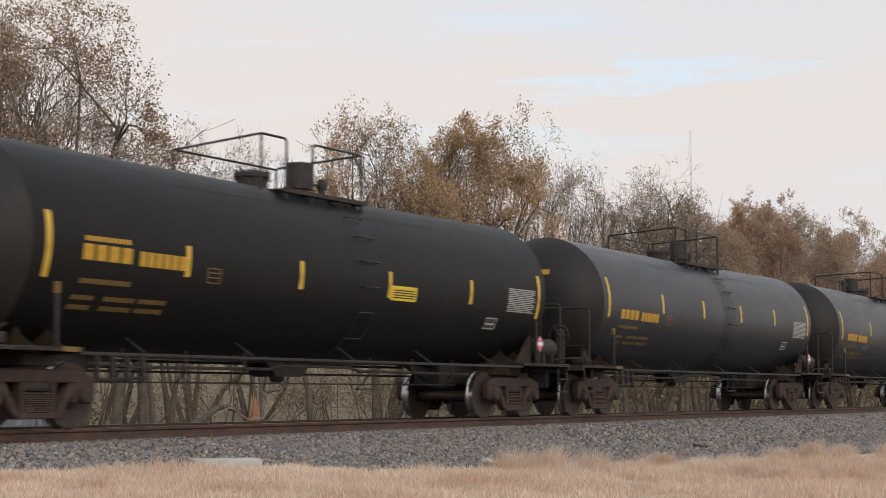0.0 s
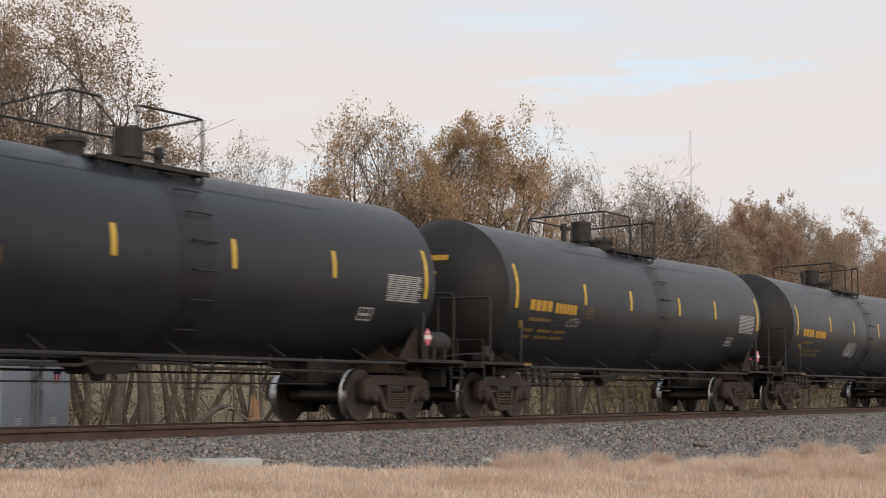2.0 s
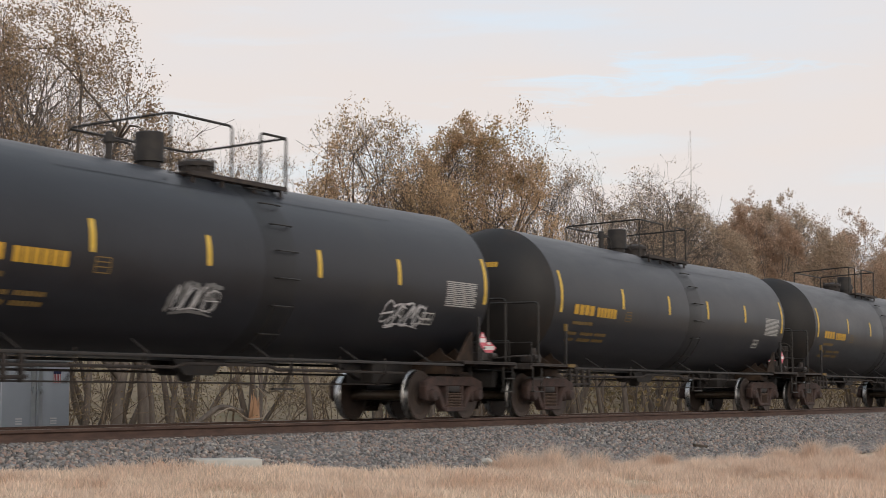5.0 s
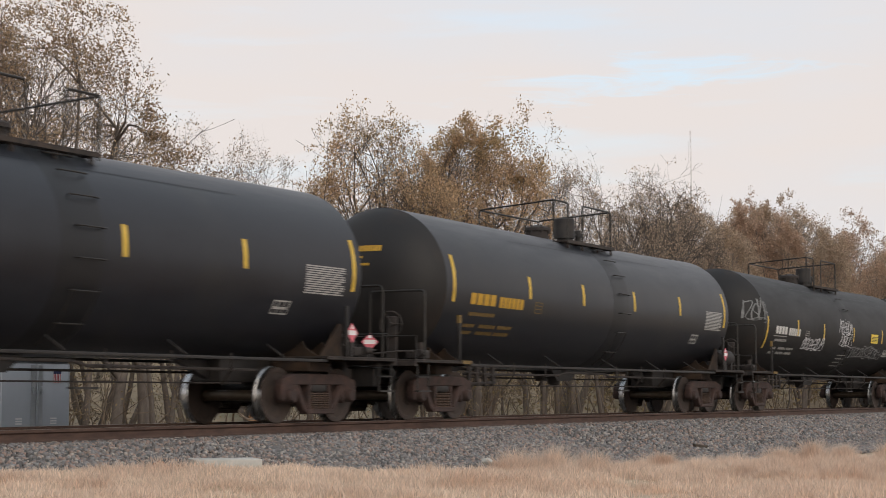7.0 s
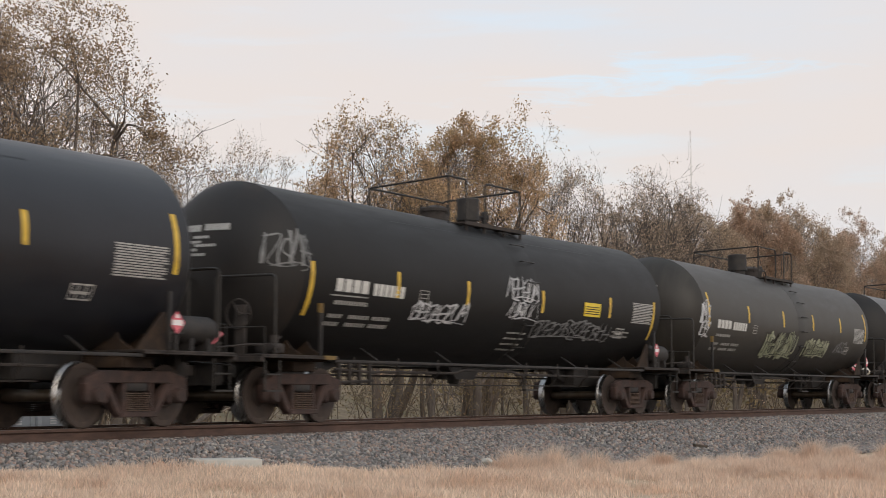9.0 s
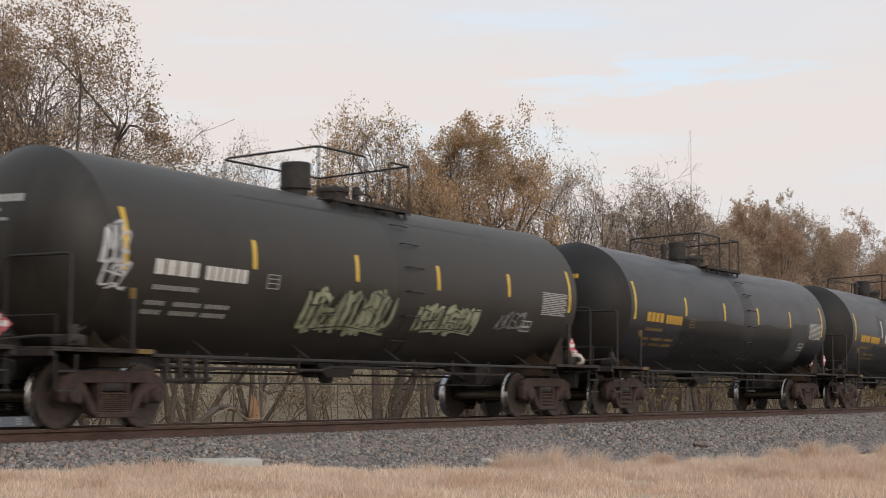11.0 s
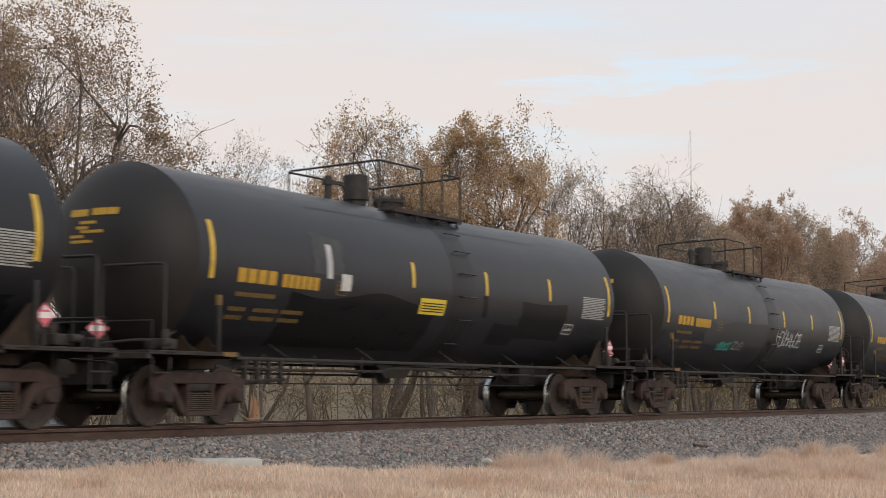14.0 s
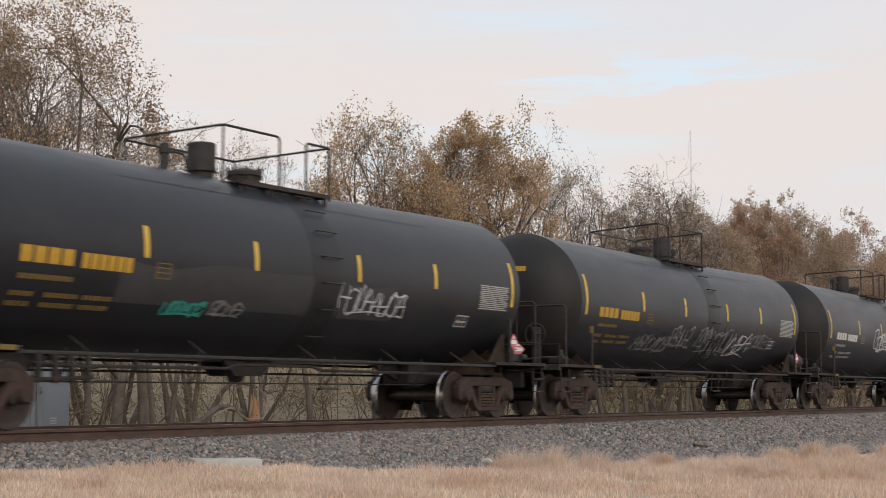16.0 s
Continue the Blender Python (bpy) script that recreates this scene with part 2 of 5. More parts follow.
M_LEAF_P = material("pale_brown_leaf", (0.44, 0.335, 0.245), (0.54, 0.415, 0.30), 0.8, 0, 0.5, island=0.35, third=(0.43, 0.31, 0.20), third_scale=0.3, through_light=0.5)
M_LEAF_R = material("russet_far_leaf", (0.46, 0.325, 0.235), (0.56, 0.40, 0.29), 0.8, 0, 0.5, island=0.3, third=(0.50, 0.33, 0.23), third_scale=0.25, through_light=0.5)
M_BRUSH = material("dry_undergrowth", (0.22, 0.165, 0.09), (0.30, 0.225, 0.125), 0.9, 0, 0.6, island=0.3, third=(0.20, 0.175, 0.07), third_scale=0.2, through_light=0.3)
M_CABINET = material("grey_cabinet_paint", (0.44, 0.46, 0.49), (0.47, 0.49, 0.52), 0.5, 0, 2, bump=0.02)
M_CABTRIM = material("bright_cabinet_trim", (0.50, 0.52, 0.54), (0.58, 0.6, 0.62), 0.35, 0.6, 4)
M_NAVY = material("navy_sticker", (0.03, 0.035, 0.10), None, 0.5)
M_REDST = material("red_sticker", (0.42, 0.06, 0.07), None, 0.5)
M_CONC = material("pale_concrete", (0.46, 0.44, 0.40), (0.56, 0.53, 0.48), 0.9, 0, 6, bump=0.2)
M_MAST = material("galvanised_mast_steel", (0.55, 0.52, 0.50), (0.62, 0.59, 0.57), 0.6, 0.3, 3)

# ------------------------------------------------------------------ mesh tools
MESHES = {}


def finish(bm, name, mat, sharp=35):
    bm.normal_update()
    cut = radians(sharp)
    for e in bm.edges:
        e.smooth = len(e.link_faces) == 2 and e.calc_face_angle(0) < cut
    for f in bm.faces:
        f.smooth = True
    me = bpy.data.meshes.new(name)
    bm.to_mesh(me)
    bm.free()
    me.materials.append(mat)
    return me


def put(name, me, parent=None, m=None, label=""):
    ob = new(name, me)
    if parent is not None:
        ob.parent = parent
    if m is not None:
        ob.matrix_basis = m
    if label:
        ob["label"] = label
    return ob


def part(name, bm, mat, parent=None, label="", m=None):
    return put(name, finish(bm, name, mat), parent, m, label)


def cached(key, mat, make):
    """The mesh that make(bm) builds, kept under key and material."""
    k = (key, mat.name)
    if k not in MESHES:
        bm = bmesh.new()
        make(bm)
        MESHES[k] = finish(bm, key, mat)
    return MESHES[k]


def box(bm, x0, x1, y0, y1, z0, z1, bevel=0.0):
    r = bmesh.ops.create_cube(bm, size=1, matrix=Matrix.Translation(((x0 + x1) / 2, (y0 + y1) / 2, (z0 + z1) / 2)) @ Matrix.Diagonal((x1 - x0, y1 - y0, z1 - z0, 1)))
    if bevel:
        edges = list({e for v in r["verts"] for e in v.link_edges})
        bmesh.ops.bevel(bm, geom=edges, offset=bevel, segments=2, profile=0.5, affect="EDGES")


def cyl(bm, a, b, r0, r1=None, n=12):
    a, b = Vector(a), Vector(b)
    d = b - a
    m = Matrix.Translation((a + b) / 2) @ d.to_track_quat("Z", "Y").to_matrix().to_4x4()
    bmesh.ops.create_cone(bm, cap_ends=True, segments=n, radius1=r0, radius2=r0 if r1 is None else r1, depth=d.length, matrix=m)


def tube(bm, pts, r, n=8):
    """A pipe along a line of points, with capped ends."""
    pts = [Vector(p) for p in pts]
    rings, side = [], None
    for i, p in enumerate(pts):
        d = (pts[min(i + 1, len(pts) - 1)] - pts[max(i - 1, 0)]).normalized()
        if side is None:
            side = d.orthogonal().normalized()
        side = (side - d * side.dot(d)).normalized()
        up = d.cross(side)
        rings.append([bm.verts.new(p + (side * math.cos(6.2832 * k / n) + up * math.sin(6.2832 * k / n)) * r) for k in range(n)])
    for a, b in zip(rings, rings[1:]):
        for k in range(n):
            bm.faces.new((a[k], a[(k + 1) % n], b[(k + 1) % n], b[k]))
    bm.faces.new(rings[0][::-1])
    bm.faces.new(rings[-1])


def bend(pts, r=0.12, n=4):
    """Rounds the inner corners of a line of points."""
    pts = [Vector(p) for p in pts]
    out = [pts[0]]
    for a, b, c in zip(pts, pts[1:], pts[2:]):
        u, w = (a - b).normalized(), (c - b).normalized()
        for i in range(n + 1):
            t = i / n
            out.append((1 - t) ** 2 * (b + u * r) + 2 * t * (1 - t) * b + t * t * (b + w * r))
    return out + [pts[-1]]


def lathe(bm, profile, n=48, axis="X", centre=(0, 0, 0)):
    """Turns a profile of (along, radius) round the axis."""
    c = Vector(centre)
    rings = []
    for s, r in profile:
        ring = []
        for k in range(n):
            a = 6.283185 * k / n
            u, w = r * math.cos(a), r * math.sin(a)
            p = Vector((s, u, w)) if axis == "X" else Vector((u, s, w)) if axis == "Y" else Vector((u, w, s))
            ring.append(bm.verts.new(c + p))
        rings.append(ring)
    for a, b in zip(rings, rings[1:]):
        for k in range(n):
            bm.faces.new((a[k], b[k], b[(k + 1) % n], a[(k + 1) % n]))
    bm.faces.new(rings[0])
    bm.faces.new(rings[-1][::-1])
    bmesh.ops.recalc_face_normals(bm, faces=bm.faces)


def slab(bm, outline, y0, y1, holes=()):
    """A plate with an outline of (x, z) points, from y0 to y1."""
    a = [bm.verts.new((x, y0, z)) for x, z in outline]
    b = [bm.verts.new((x, y1, z)) for x, z in outline]
    n = len(a)
    bm.faces.new(a)
    bm.faces.new(b[::-1])
    for i in range(n):
        bm.faces.new((a[i], b[i], b[(i + 1) % n], a[(i + 1) % n]))
    bmesh.ops.recalc_face_normals(bm, faces=bm.faces)


# ------------------------------------------------------------------ tank cars
RAD, AXIS_Z, LEN, SHELL, HEAD = 1.496, 2.535, 18.108, 7.56, 0.70
TRUCK, AXLE, WHEEL_R = 6.95, 0.89, 0.462
RAIL_TOP = -0.018
AXLE_Z = RAIL_TOP + WHEEL_R
RIM = radians(68)   # the dished heads meet the shell at a crease
DIP, DIP_X = 0.055, 0.2   # both halves of the tank fall towards the outlet


def axis_at(x):
    return AXIS_Z - DIP * (1 - min(1.0, abs(x - DIP_X) / SHELL))


def fall(x):
    """How much higher the shell lies at x than in its middle."""
    return axis_at(x) - axis_at(0)


def head_curve(a):
    """How far a head stands out from the shell's end, and its radius, at the angle a from the tank's axis."""
    return HEAD * (math.cos(a) - math.cos(RIM)) / (1 - math.cos(RIM)), max(0.02, RAD * (math.sin(a) / math.sin(RIM)) ** 0.86)


def radius_at(x):
    if abs(x) <= SHELL:
        return RAD
    c = min(1.0, (abs(x) - SHELL) / HEAD)
    return head_curve(math.acos(math.cos(RIM) + c * (1 - math.cos(RIM))))[1]


def on_shell(x, z, lift=0.004):
    r = radius_at(x) + lift
    zc = axis_at(x)
    a = math.asin(max(-0.999, min(0.999, (z - zc) / r)))
    return Vector((x, -r * math.cos(a), zc + r * math.sin(a)))


def blotch(bm, x0, x1, z0, z1, lift, seed):
    """A rolled-on repaint with an uneven edge."""
    n, m = max(4, int((x1 - x0) / 0.25)), 16
    rows = []
    for j in range(n + 1):
        t = j / n
        up = 0.16 * noise.noise((t * (x1 - x0) * 0.55, seed, 1))
        x = x0 + (x1 - x0) * t
        rows.append([bm.verts.new(on_shell(x + 0.12 * noise.noise((seed, i * 0.34, 2)), z0 + (z1 + up - z0) * i / m, lift)) for i in range(m + 1)])
    for a, b in zip(rows, rows[1:]):
        for i in range(m):
            bm.faces.new((a[i], b[i], b[i + 1], a[i + 1]))


def patch(bm, x0, x1, z0, z1, lift=0.004, lean=0.0):
    """A thin sheet on the near side of the shell; lean shifts its top along x."""
    n = max(1, int(abs(z1 - z0) / 0.06))
    m = max(1, int(abs(x1 - x0) / 1.5))
    rows = []
    for i in range(n + 1):
        z = z0 + (z1 - z0) * i / n
        o = lean * i / n
        rows.append([bm.verts.new(on_shell(x0 + (x1 - x0) * j / m + o, z, lift)) for j in range(m + 1)])
    for a, b in zip(rows, rows[1:]):
        for j in range(m):
            bm.faces.new((a[j], a[j + 1], b[j + 1], b[j]))


def letter_bars(bm, x0, x1, z0, z1, count, gap=0.22, lift=0.005):
    """A line of writing as one plain bar a character."""
    w = (x1 - x0) / count
    for i in range(count):
        patch(bm, x0 + i * w, x0 + (i + 1 - gap) * w, z0, z1, lift)


def stroke(bm, pts, width, lift):
    """One sweep of a spray can along a line of (x, z) points."""
    line = []
    for i in range(len(pts) - 1):
        p0, p1, p2, p3 = pts[max(i - 1, 0)], pts[i], pts[i + 1], pts[min(i + 2, len(pts) - 1)]
        for k in range(5):
            t = k / 5
            line.append(0.5 * (2 * p1 + (p2 - p0) * t + (2 * p0 - 5 * p1 + 4 * p2 - p3) * t * t + (3 * p1 - p0 - 3 * p2 + p3) * t ** 3))
    line.append(pts[-1])
    last = None
    for i in range(len(line)):
        d = line[min(i + 1, len(line) - 1)] - line[max(i - 1, 0)]
        if d.length < 1e-5:
            continue
        o = Vector((-d.y, d.x)).normalized() * width * (0.8 + 0.3 * math.sin(i * 0.5)) / 2
        pair = [bm.verts.new(on_shell(q.x, q.y, lift)) for q in (line[i] + o, line[i] - o)]
        if last:
            bm.faces.new((last[0], last[1], pair[1], pair[0]))
        last = pair


# strokes inside a unit square: bows, hooks, bars, zigzags and loops
SWEEPS = [[(0.1, 0), (0.05, 0.5), (0.2, 1)], [(0.8, 0.9), (0.3, 1), (0.1, 0.6), (0.7, 0.4), (0.8, 0.1), (0.1, 0)], [(0, 0), (0.45, 1), (0.6, 0.9), (0.9, 0)],
          [(0.1, 1), (0.15, 0.1), (0.5, 0), (0.85, 0.2), (0.8, 1)], [(0, 0.45), (1, 0.5)], [(0.5, 1), (0.05, 0.7), (0.1, 0.2), (0.5, 0), (0.95, 0.3), (0.9, 0.8), (0.4, 1)],
          [(0, 0), (0.3, 0.9), (0.5, 0.3), (0.75, 1), (1, 0)], [(0.1, 0.9), (0.9, 1), (0.2, 0.1), (1, 0)]]


def scrawl(bm, x0, x1, z0, z1, seed, glyphs, width=0.035, lift=0.006, slant=0.25):
    """Spray-can paint: overlapping letter-like strokes inside a box, without letters."""
    width *= 0.62
    glyphs = round(glyphs * 1.4)
    rnd = random.Random(seed)
    w = (x1 - x0) / glyphs
    h = z1 - z0
    for g in range(glyphs):
        up, tall = rnd.uniform(0, 0.2) * h, rnd.uniform(0.62, 0.8) * h
        for i in range(rnd.choice((2, 2, 3))):
            pts = []
            for u, v in rnd.choice(SWEEPS):
                v = v + rnd.uniform(-0.08, 0.08)
                u = u + rnd.uniform(-0.1, 0.1) + slant * (v - 0.5)
                pts.append(Vector((x0 + (g + u * 1.5 - 0.25) * w, z0 + up + v * tall)))
            stroke(bm, pts, width * rnd.uniform(0.75, 1.2), lift)
            lift += 0.0006
    if glyphs > 2:
        stroke(bm, [Vector((x0 + rnd.uniform(0, 0.2) * (x1 - x0), z0 + 0.05 * h)), Vector(((x0 + x1) / 2, z0 + 0.14 * h)), Vector((x1, z0 + 0.02 * h))], width * 0.8, lift)


def sag(bm):
    for v in bm.verts:
        v.co.z += axis_at(v.co.x) - AXIS_Z


def make_tank(bm):
    prof = [(x, RAD) for x in (-SHELL, -SHELL + 0.03, -5.0, -2.5, DIP_X - 0.35, DIP_X - 0.12, DIP_X + 0.12, DIP_X + 0.35, 2.5, 5.0, SHELL - 0.03, SHELL)]
    lathe(bm, prof, 96, "X", (0, 0, AXIS_Z))
    sag(bm)


def make_head(bm):
    lathe(bm, [(SHELL + 0.001 + o, r) for o, r in [head_curve(RIM * i / 14) for i in range(14, -1, -1)]], 96, "X", (0, 0, AXIS_Z))
    sag(bm)


def make_jacket_band(bm):
    # the dull strap round the middle of the jacket, under the ladder
    lathe(bm, [(0.12, RAD - 0.02), (0.12, RAD + 0.001), (0.2, RAD + 0.004), (0.92, RAD + 0.004), (0.98, RAD + 0.001), (0.98, RAD - 0.02)], 96, "X", (0, 0, AXIS_Z))
    sag(bm)


def make_platform(bm):
    box(bm, 6.55, 8.72, -1.5, 1.5, 1.06, 1.095)
    box(bm, 8.66, 8.74, -1.5, 1.5, 0.97, 1.06)
    box(bm, 6.55, 8.7, -1.51, -1.46, 1.035, 1.06)
    box(bm, 6.55, 8.7, 1.46, 1.51, 1.035, 1.06)
    bmesh.ops.bevel(bm, geom=list(bm.edges), offset=0.006, segments=1, affect="EDGES")


def make_end_sill(bm):
    box(bm, 5.2, 8.6, -0.30, 0.30, 0.66, 1.05, 0.03)
    box(bm, 8.45, 8.62, -0.55, 0.55, 0.60, 1.06, 0.02)
    slab(bm, [(4.2, 1.06), (5.3, 0.68), (8.4, 0.68), (8.4, 1.4), (4.2, 1.2)], -0.06, 0.06)


def make_saddle(bm):
    # cross web under the shell over the truck, with sloping gussets
    for x in (6.62, 7.22):
        low = [(-1.42, 1.0), (-1.26, 1.08), (-1.0, 1.24)]
        arc = [(-RAD * math.sin(a) * 0.995, AXIS_Z - RAD * math.cos(a) * 0.995) for a in [0.66 - 0.066 * i for i in range(21)]]
        line = low + arc + [(1.0, 1.24), (1.26, 1.08), (1.42, 1.0)]
        a = [bm.verts.new((x, y, z)) for y, z in line]
        b = [bm.verts.new((x + 0.03, y, z)) for y, z in line]
        bm.faces.new(a)
        bm.faces.new(b[::-1])
        for i in range(len(a)):
            j = (i + 1) % len(a)
            bm.faces.new((a[i], b[i], b[j], a[j]))
    slab(bm, [(6.66, 1.09), (7.36, 1.09), (7.32, 1.66), (7.24, 1.66)], -1.26, -1.23)
    box(bm, 6.6, 7.27, -1.08, 1.08, 0.84, 1.0, 0.02)
    bmesh.ops.recalc_face_normals(bm, faces=bm.faces)


def make_corner_post(bm):
    box(bm, 7.07, 7.13, -1.53, -1.47, 1.09, 1.95, 0.01)


def make_end_rail(bm):
    r = 0.022
    tube(bm, bend([(8.32, -1.46, 1.1), (8.32, -1.46, 2.36), (8.32, -0.28, 2.36), (8.32, -0.28, 1.1)], 0.1), r)
    tube(bm, bend([(8.32, 0.28, 1.1), (8.32, 0.28, 2.36), (8.32, 1.46, 2.36), (8.32, 1.46, 1.1)], 0.1), r)


def make_low_rail(bm):
    tube(bm, [(8.55, -1.42, 1.52), (8.55, 1.42, 1.52)], 0.014, 6)
    tube(bm, [(8.55, -1.42, 1.1), (8.55, -1.42, 1.52)], 0.014, 6)
    tube(bm, [(8.55, 1.42, 1.1), (8.55, 1.42, 1.52)], 0.014, 6)


def make_side_rail(bm):
    box(bm, -6.6, 6.6, -1.47, -1.41, 0.99, 1.04, 0.008)


def make_rail_strut(bm):
    tube(bm, [(0, -1.44, 1.04), (0.0, -1.08, 1.26)], 0.018, 6)


def make_ladder(bm):
    for x in (0.44, 0.94):
        tube(bm, [on_shell(x, z, 0.07) for z in (1.12, 1.3, 1.5, 1.7, 1.9)], 0.011, 6)
        tube(bm, [(x, -1.45, 1.0), (x, -1.42, 0.55)], 0.014, 6)
    box(bm, 0.42, 0.96, -1.48, -1.38, 0.53, 0.56)


def make_rung(bm):
    z = 0.0
    tube(bm, bend([(0.42, 0.07, z), (0.42, 0, z), (0.96, 0, z), (0.96, 0.07, z)], 0.03, 3), 0.013, 6)


def make_top_rail(bm, s=1):
    r, z, y, far, zf = 0.021, 4.74, -0.82, 1.12, 4.64
    b = 3.80

    def pt(x, yy, zz):
        return (x * s, yy, zz)
    tube(bm, bend([pt(0.1, y, b), pt(0.1, y, z), pt(-1.45, y, z), pt(-1.55, far, zf), pt(-1.55, far, 3.5)], 0.09), r, 6)
    tube(bm, bend([pt(-1.55, far, zf - 0.02), pt(1.45, far, zf - 0.02), pt(1.6, y, z), pt(1.6, y, b)], 0.05), r, 6)
    tube(bm, bend([pt(1.6, y, z), pt(0.88, y, z), pt(0.88, y, b)], 0.08), r, 6)
    tube(bm, [pt(-1.45, y, z), pt(-1.45, y, b)], r, 6)
    tube(bm, [pt(1.45, far, zf - 0.02), pt(1.45, far, 3.5)], r, 6)


def make_top_rail_flip(bm):
    make_top_rail(bm, -1)


def make_bracket(bm):
    box(bm, 0, 0.05, -0.86, -0.30, 3.82, 3.86)
    slab(bm, [(0, 3.82), (0.05, 3.82), (0.05, 3.70), (0, 3.72)], -0.86, -0.82)


def make_kick_plate(bm):
    box(bm, -1.05, 1.55, -0.905, -0.865, 3.83, 3.90)


def make_slat(bm):
    box(bm, -1.05, 1.55, 0, 0.05, 3.862, 3.885)


def make_valve_dome(bm):
    lathe(bm, [(3.98, 0.2), (4.09, 0.2), (4.09, 0.255), (4.15, 0.255), (4.15, 0.24), (4.54, 0.24), (4.56, 0.22)], 24, "Z", (-0.95, 0, 0))


def make_vent_pipe(bm):
    lathe(bm, [(3.95, 0.07), (4.28, 0.07), (4.28, 0.105), (4.36, 0.105), (4.36, 0.085), (4.43, 0.08), (4.45, 0.05)], 16, "Z", (-1.9, 0.0, 0))
    tube(bm, bend([(-1.85, 0.0, 4.33), (-1.4, 0.0, 4.33), (-1.3, 0.0, 4.05)], 0.1), 0.022, 6)


def make_manway(bm):
    lathe(bm, [(3.96, 0.27), (4.16, 0.27), (4.16, 0.31), (4.22, 0.31), (4.25, 0.26), (4.29, 0.1)], 24, "Z", (0.3, 0.05, 0))


def make_manway_bolt(bm):
    cyl(bm, (0.29, 0, 4.10), (0.29, 0, 4.29), 0.022, n=6)


def make_outlet(bm):
    lathe(bm, [(0.66, 0.08), (0.69, 0.13), (0.82, 0.16), (0.9, 0.26), (1.08, 0.36)], 16, "Z", (0.05, 0, 0))
    for y in (-0.27, 0.24):
        slab(bm, [(-0.7, 1.06), (-0.32, 0.76), (0.42, 0.76), (0.8, 1.06)], y, y + 0.03)


def make_brake_pipe(bm):
    tube(bm, [(-5.6, -0.75, 0.86), (-1.2, -0.75, 0.87), (-0.9, -0.75, 0.93), (1.2, -0.75, 0.93), (1.5, -0.75, 0.87), (5.6, -0.75, 0.85)], 0.026, 6)
    tube(bm, [(-5.4, -0.55, 0.64), (5.4, -0.55, 0.64)], 0.013, 6)
    tube(bm, [(-5.6, 0.6, 0.82), (5.6, 0.6, 0.82)], 0.02, 6)


def make_hanger(bm):
    tube(bm, [(0, -0.75, 1.12), (0, -0.75, 0.85), (0.02, -0.55, 0.62)], 0.02, 6)
    box(bm, -0.05, 0.05, -0.8, -0.5, 0.84, 0.88)


def make_brake_rig(bm):
    for i in range(4):
        x = i * 0.33
        box(bm, x, x + 0.07, -0.9, -0.82, 0.62, 1.02, 0.01)
    tube(bm, [(-0.1, -0.86, 0.66), (1.15, -0.86, 0.7)], 0.03, 6)
    tube(bm, [(-0.1, -0.86, 0.9), (1.25, -0.86, 0.84)], 0.022, 6)


def make_reservoir(bm):
    lathe(bm, [(7.62, 0.04), (7.66, 0.15), (7.76, 0.205), (7.8, 0.215), (8.42, 0.215), (8.5, 0.19), (8.56, 0.1), (8.57, 0.02)], 24, "X", (0, -1.12, 1.42))
    box(bm, 7.85, 7.93, -1.3, -0.94, 1.11, 1.3)
    box(bm, 8.25, 8.33, -1.3, -0.94, 1.11, 1.3)


def make_hand_brake(bm):
    tube(bm, [(8.3, 0.72 + 0.24 * math.cos(0.3927 * i), 1.75 + 0.24 * math.sin(0.3927 * i)) for i in range(17)], 0.014, 6)
    for i in range(3):
        tube(bm, [(8.3, 0.72, 1.75), (8.3, 0.72 + 0.24 * math.cos(2.0944 * i), 1.75 + 0.24 * math.sin(2.0944 * i))], 0.012, 5)
    cyl(bm, (8.22, 0.72, 1.75), (8.32, 0.72, 1.75), 0.035)
    box(bm, 8.2, 8.27, 0.62, 0.82, 1.1, 1.9, 0.02)


def make_valve_cluster(bm):
    box(bm, 7.75, 8.15, -1.25, -0.95, 1.12, 1.28, 0.03)
    cyl(bm, (7.85, -1.1, 1.28), (7.85, -1.1, 1.42), 0.07)
    cyl(bm, (8.0, -1.28, 1.22), (8.2, -1.28, 1.22), 0.06)
    tube(bm, bend([(8.1, -1.1, 1.25), (8.5, -1.1, 1.25), (8.7, -0.6, 1.2)], 0.1), 0.02, 6)
    tube(bm, bend([(7.8, -1.0, 1.3), (7.5, -1.0, 1.4), (7.3, -0.8, 1.5)], 0.1), 0.02, 6)


def make_coupler(bm):
    box(bm, 8.5, 8.86, -0.09, 0.09, 0.75, 0.93, 0.02)
    slab(bm, [(8.8, 0.7), (9.05, 0.7), (9.05, 0.98), (8.8, 0.98)], -0.17, 0.1)
    box(bm, 8.95, 9.12, 0.06, 0.16, 0.70, 0.98, 0.02)


def make_air_hose(bm):
    tube(bm, bend([(8.55, -0.35, 0.78), (8.8, -0.33, 0.72), (8.98, -0.25, 0.45), (9.05, -0.15, 0.42)], 0.1), 0.026, 6)


def make_uncoupling_lever(bm):
    tube(bm, bend([(8.78, -1.42, 0.72), (8.78, -1.42, 0.9), (8.78, -0.3, 0.98), (8.9, -0.05, 0.98)], 0.06), 0.014, 6)


def make_step(bm):
    for x in (8.2, 8.6):
        tube(bm, [(x, -1.47, 1.0), (x, -1.47, 0.52)], 0.016, 6)
    box(bm, 8.18, 8.62, -1.52, -1.42, 0.50, 0.53)
    box(bm, 8.18, 8.62, -1.50, -1.44, 0.76, 0.785)


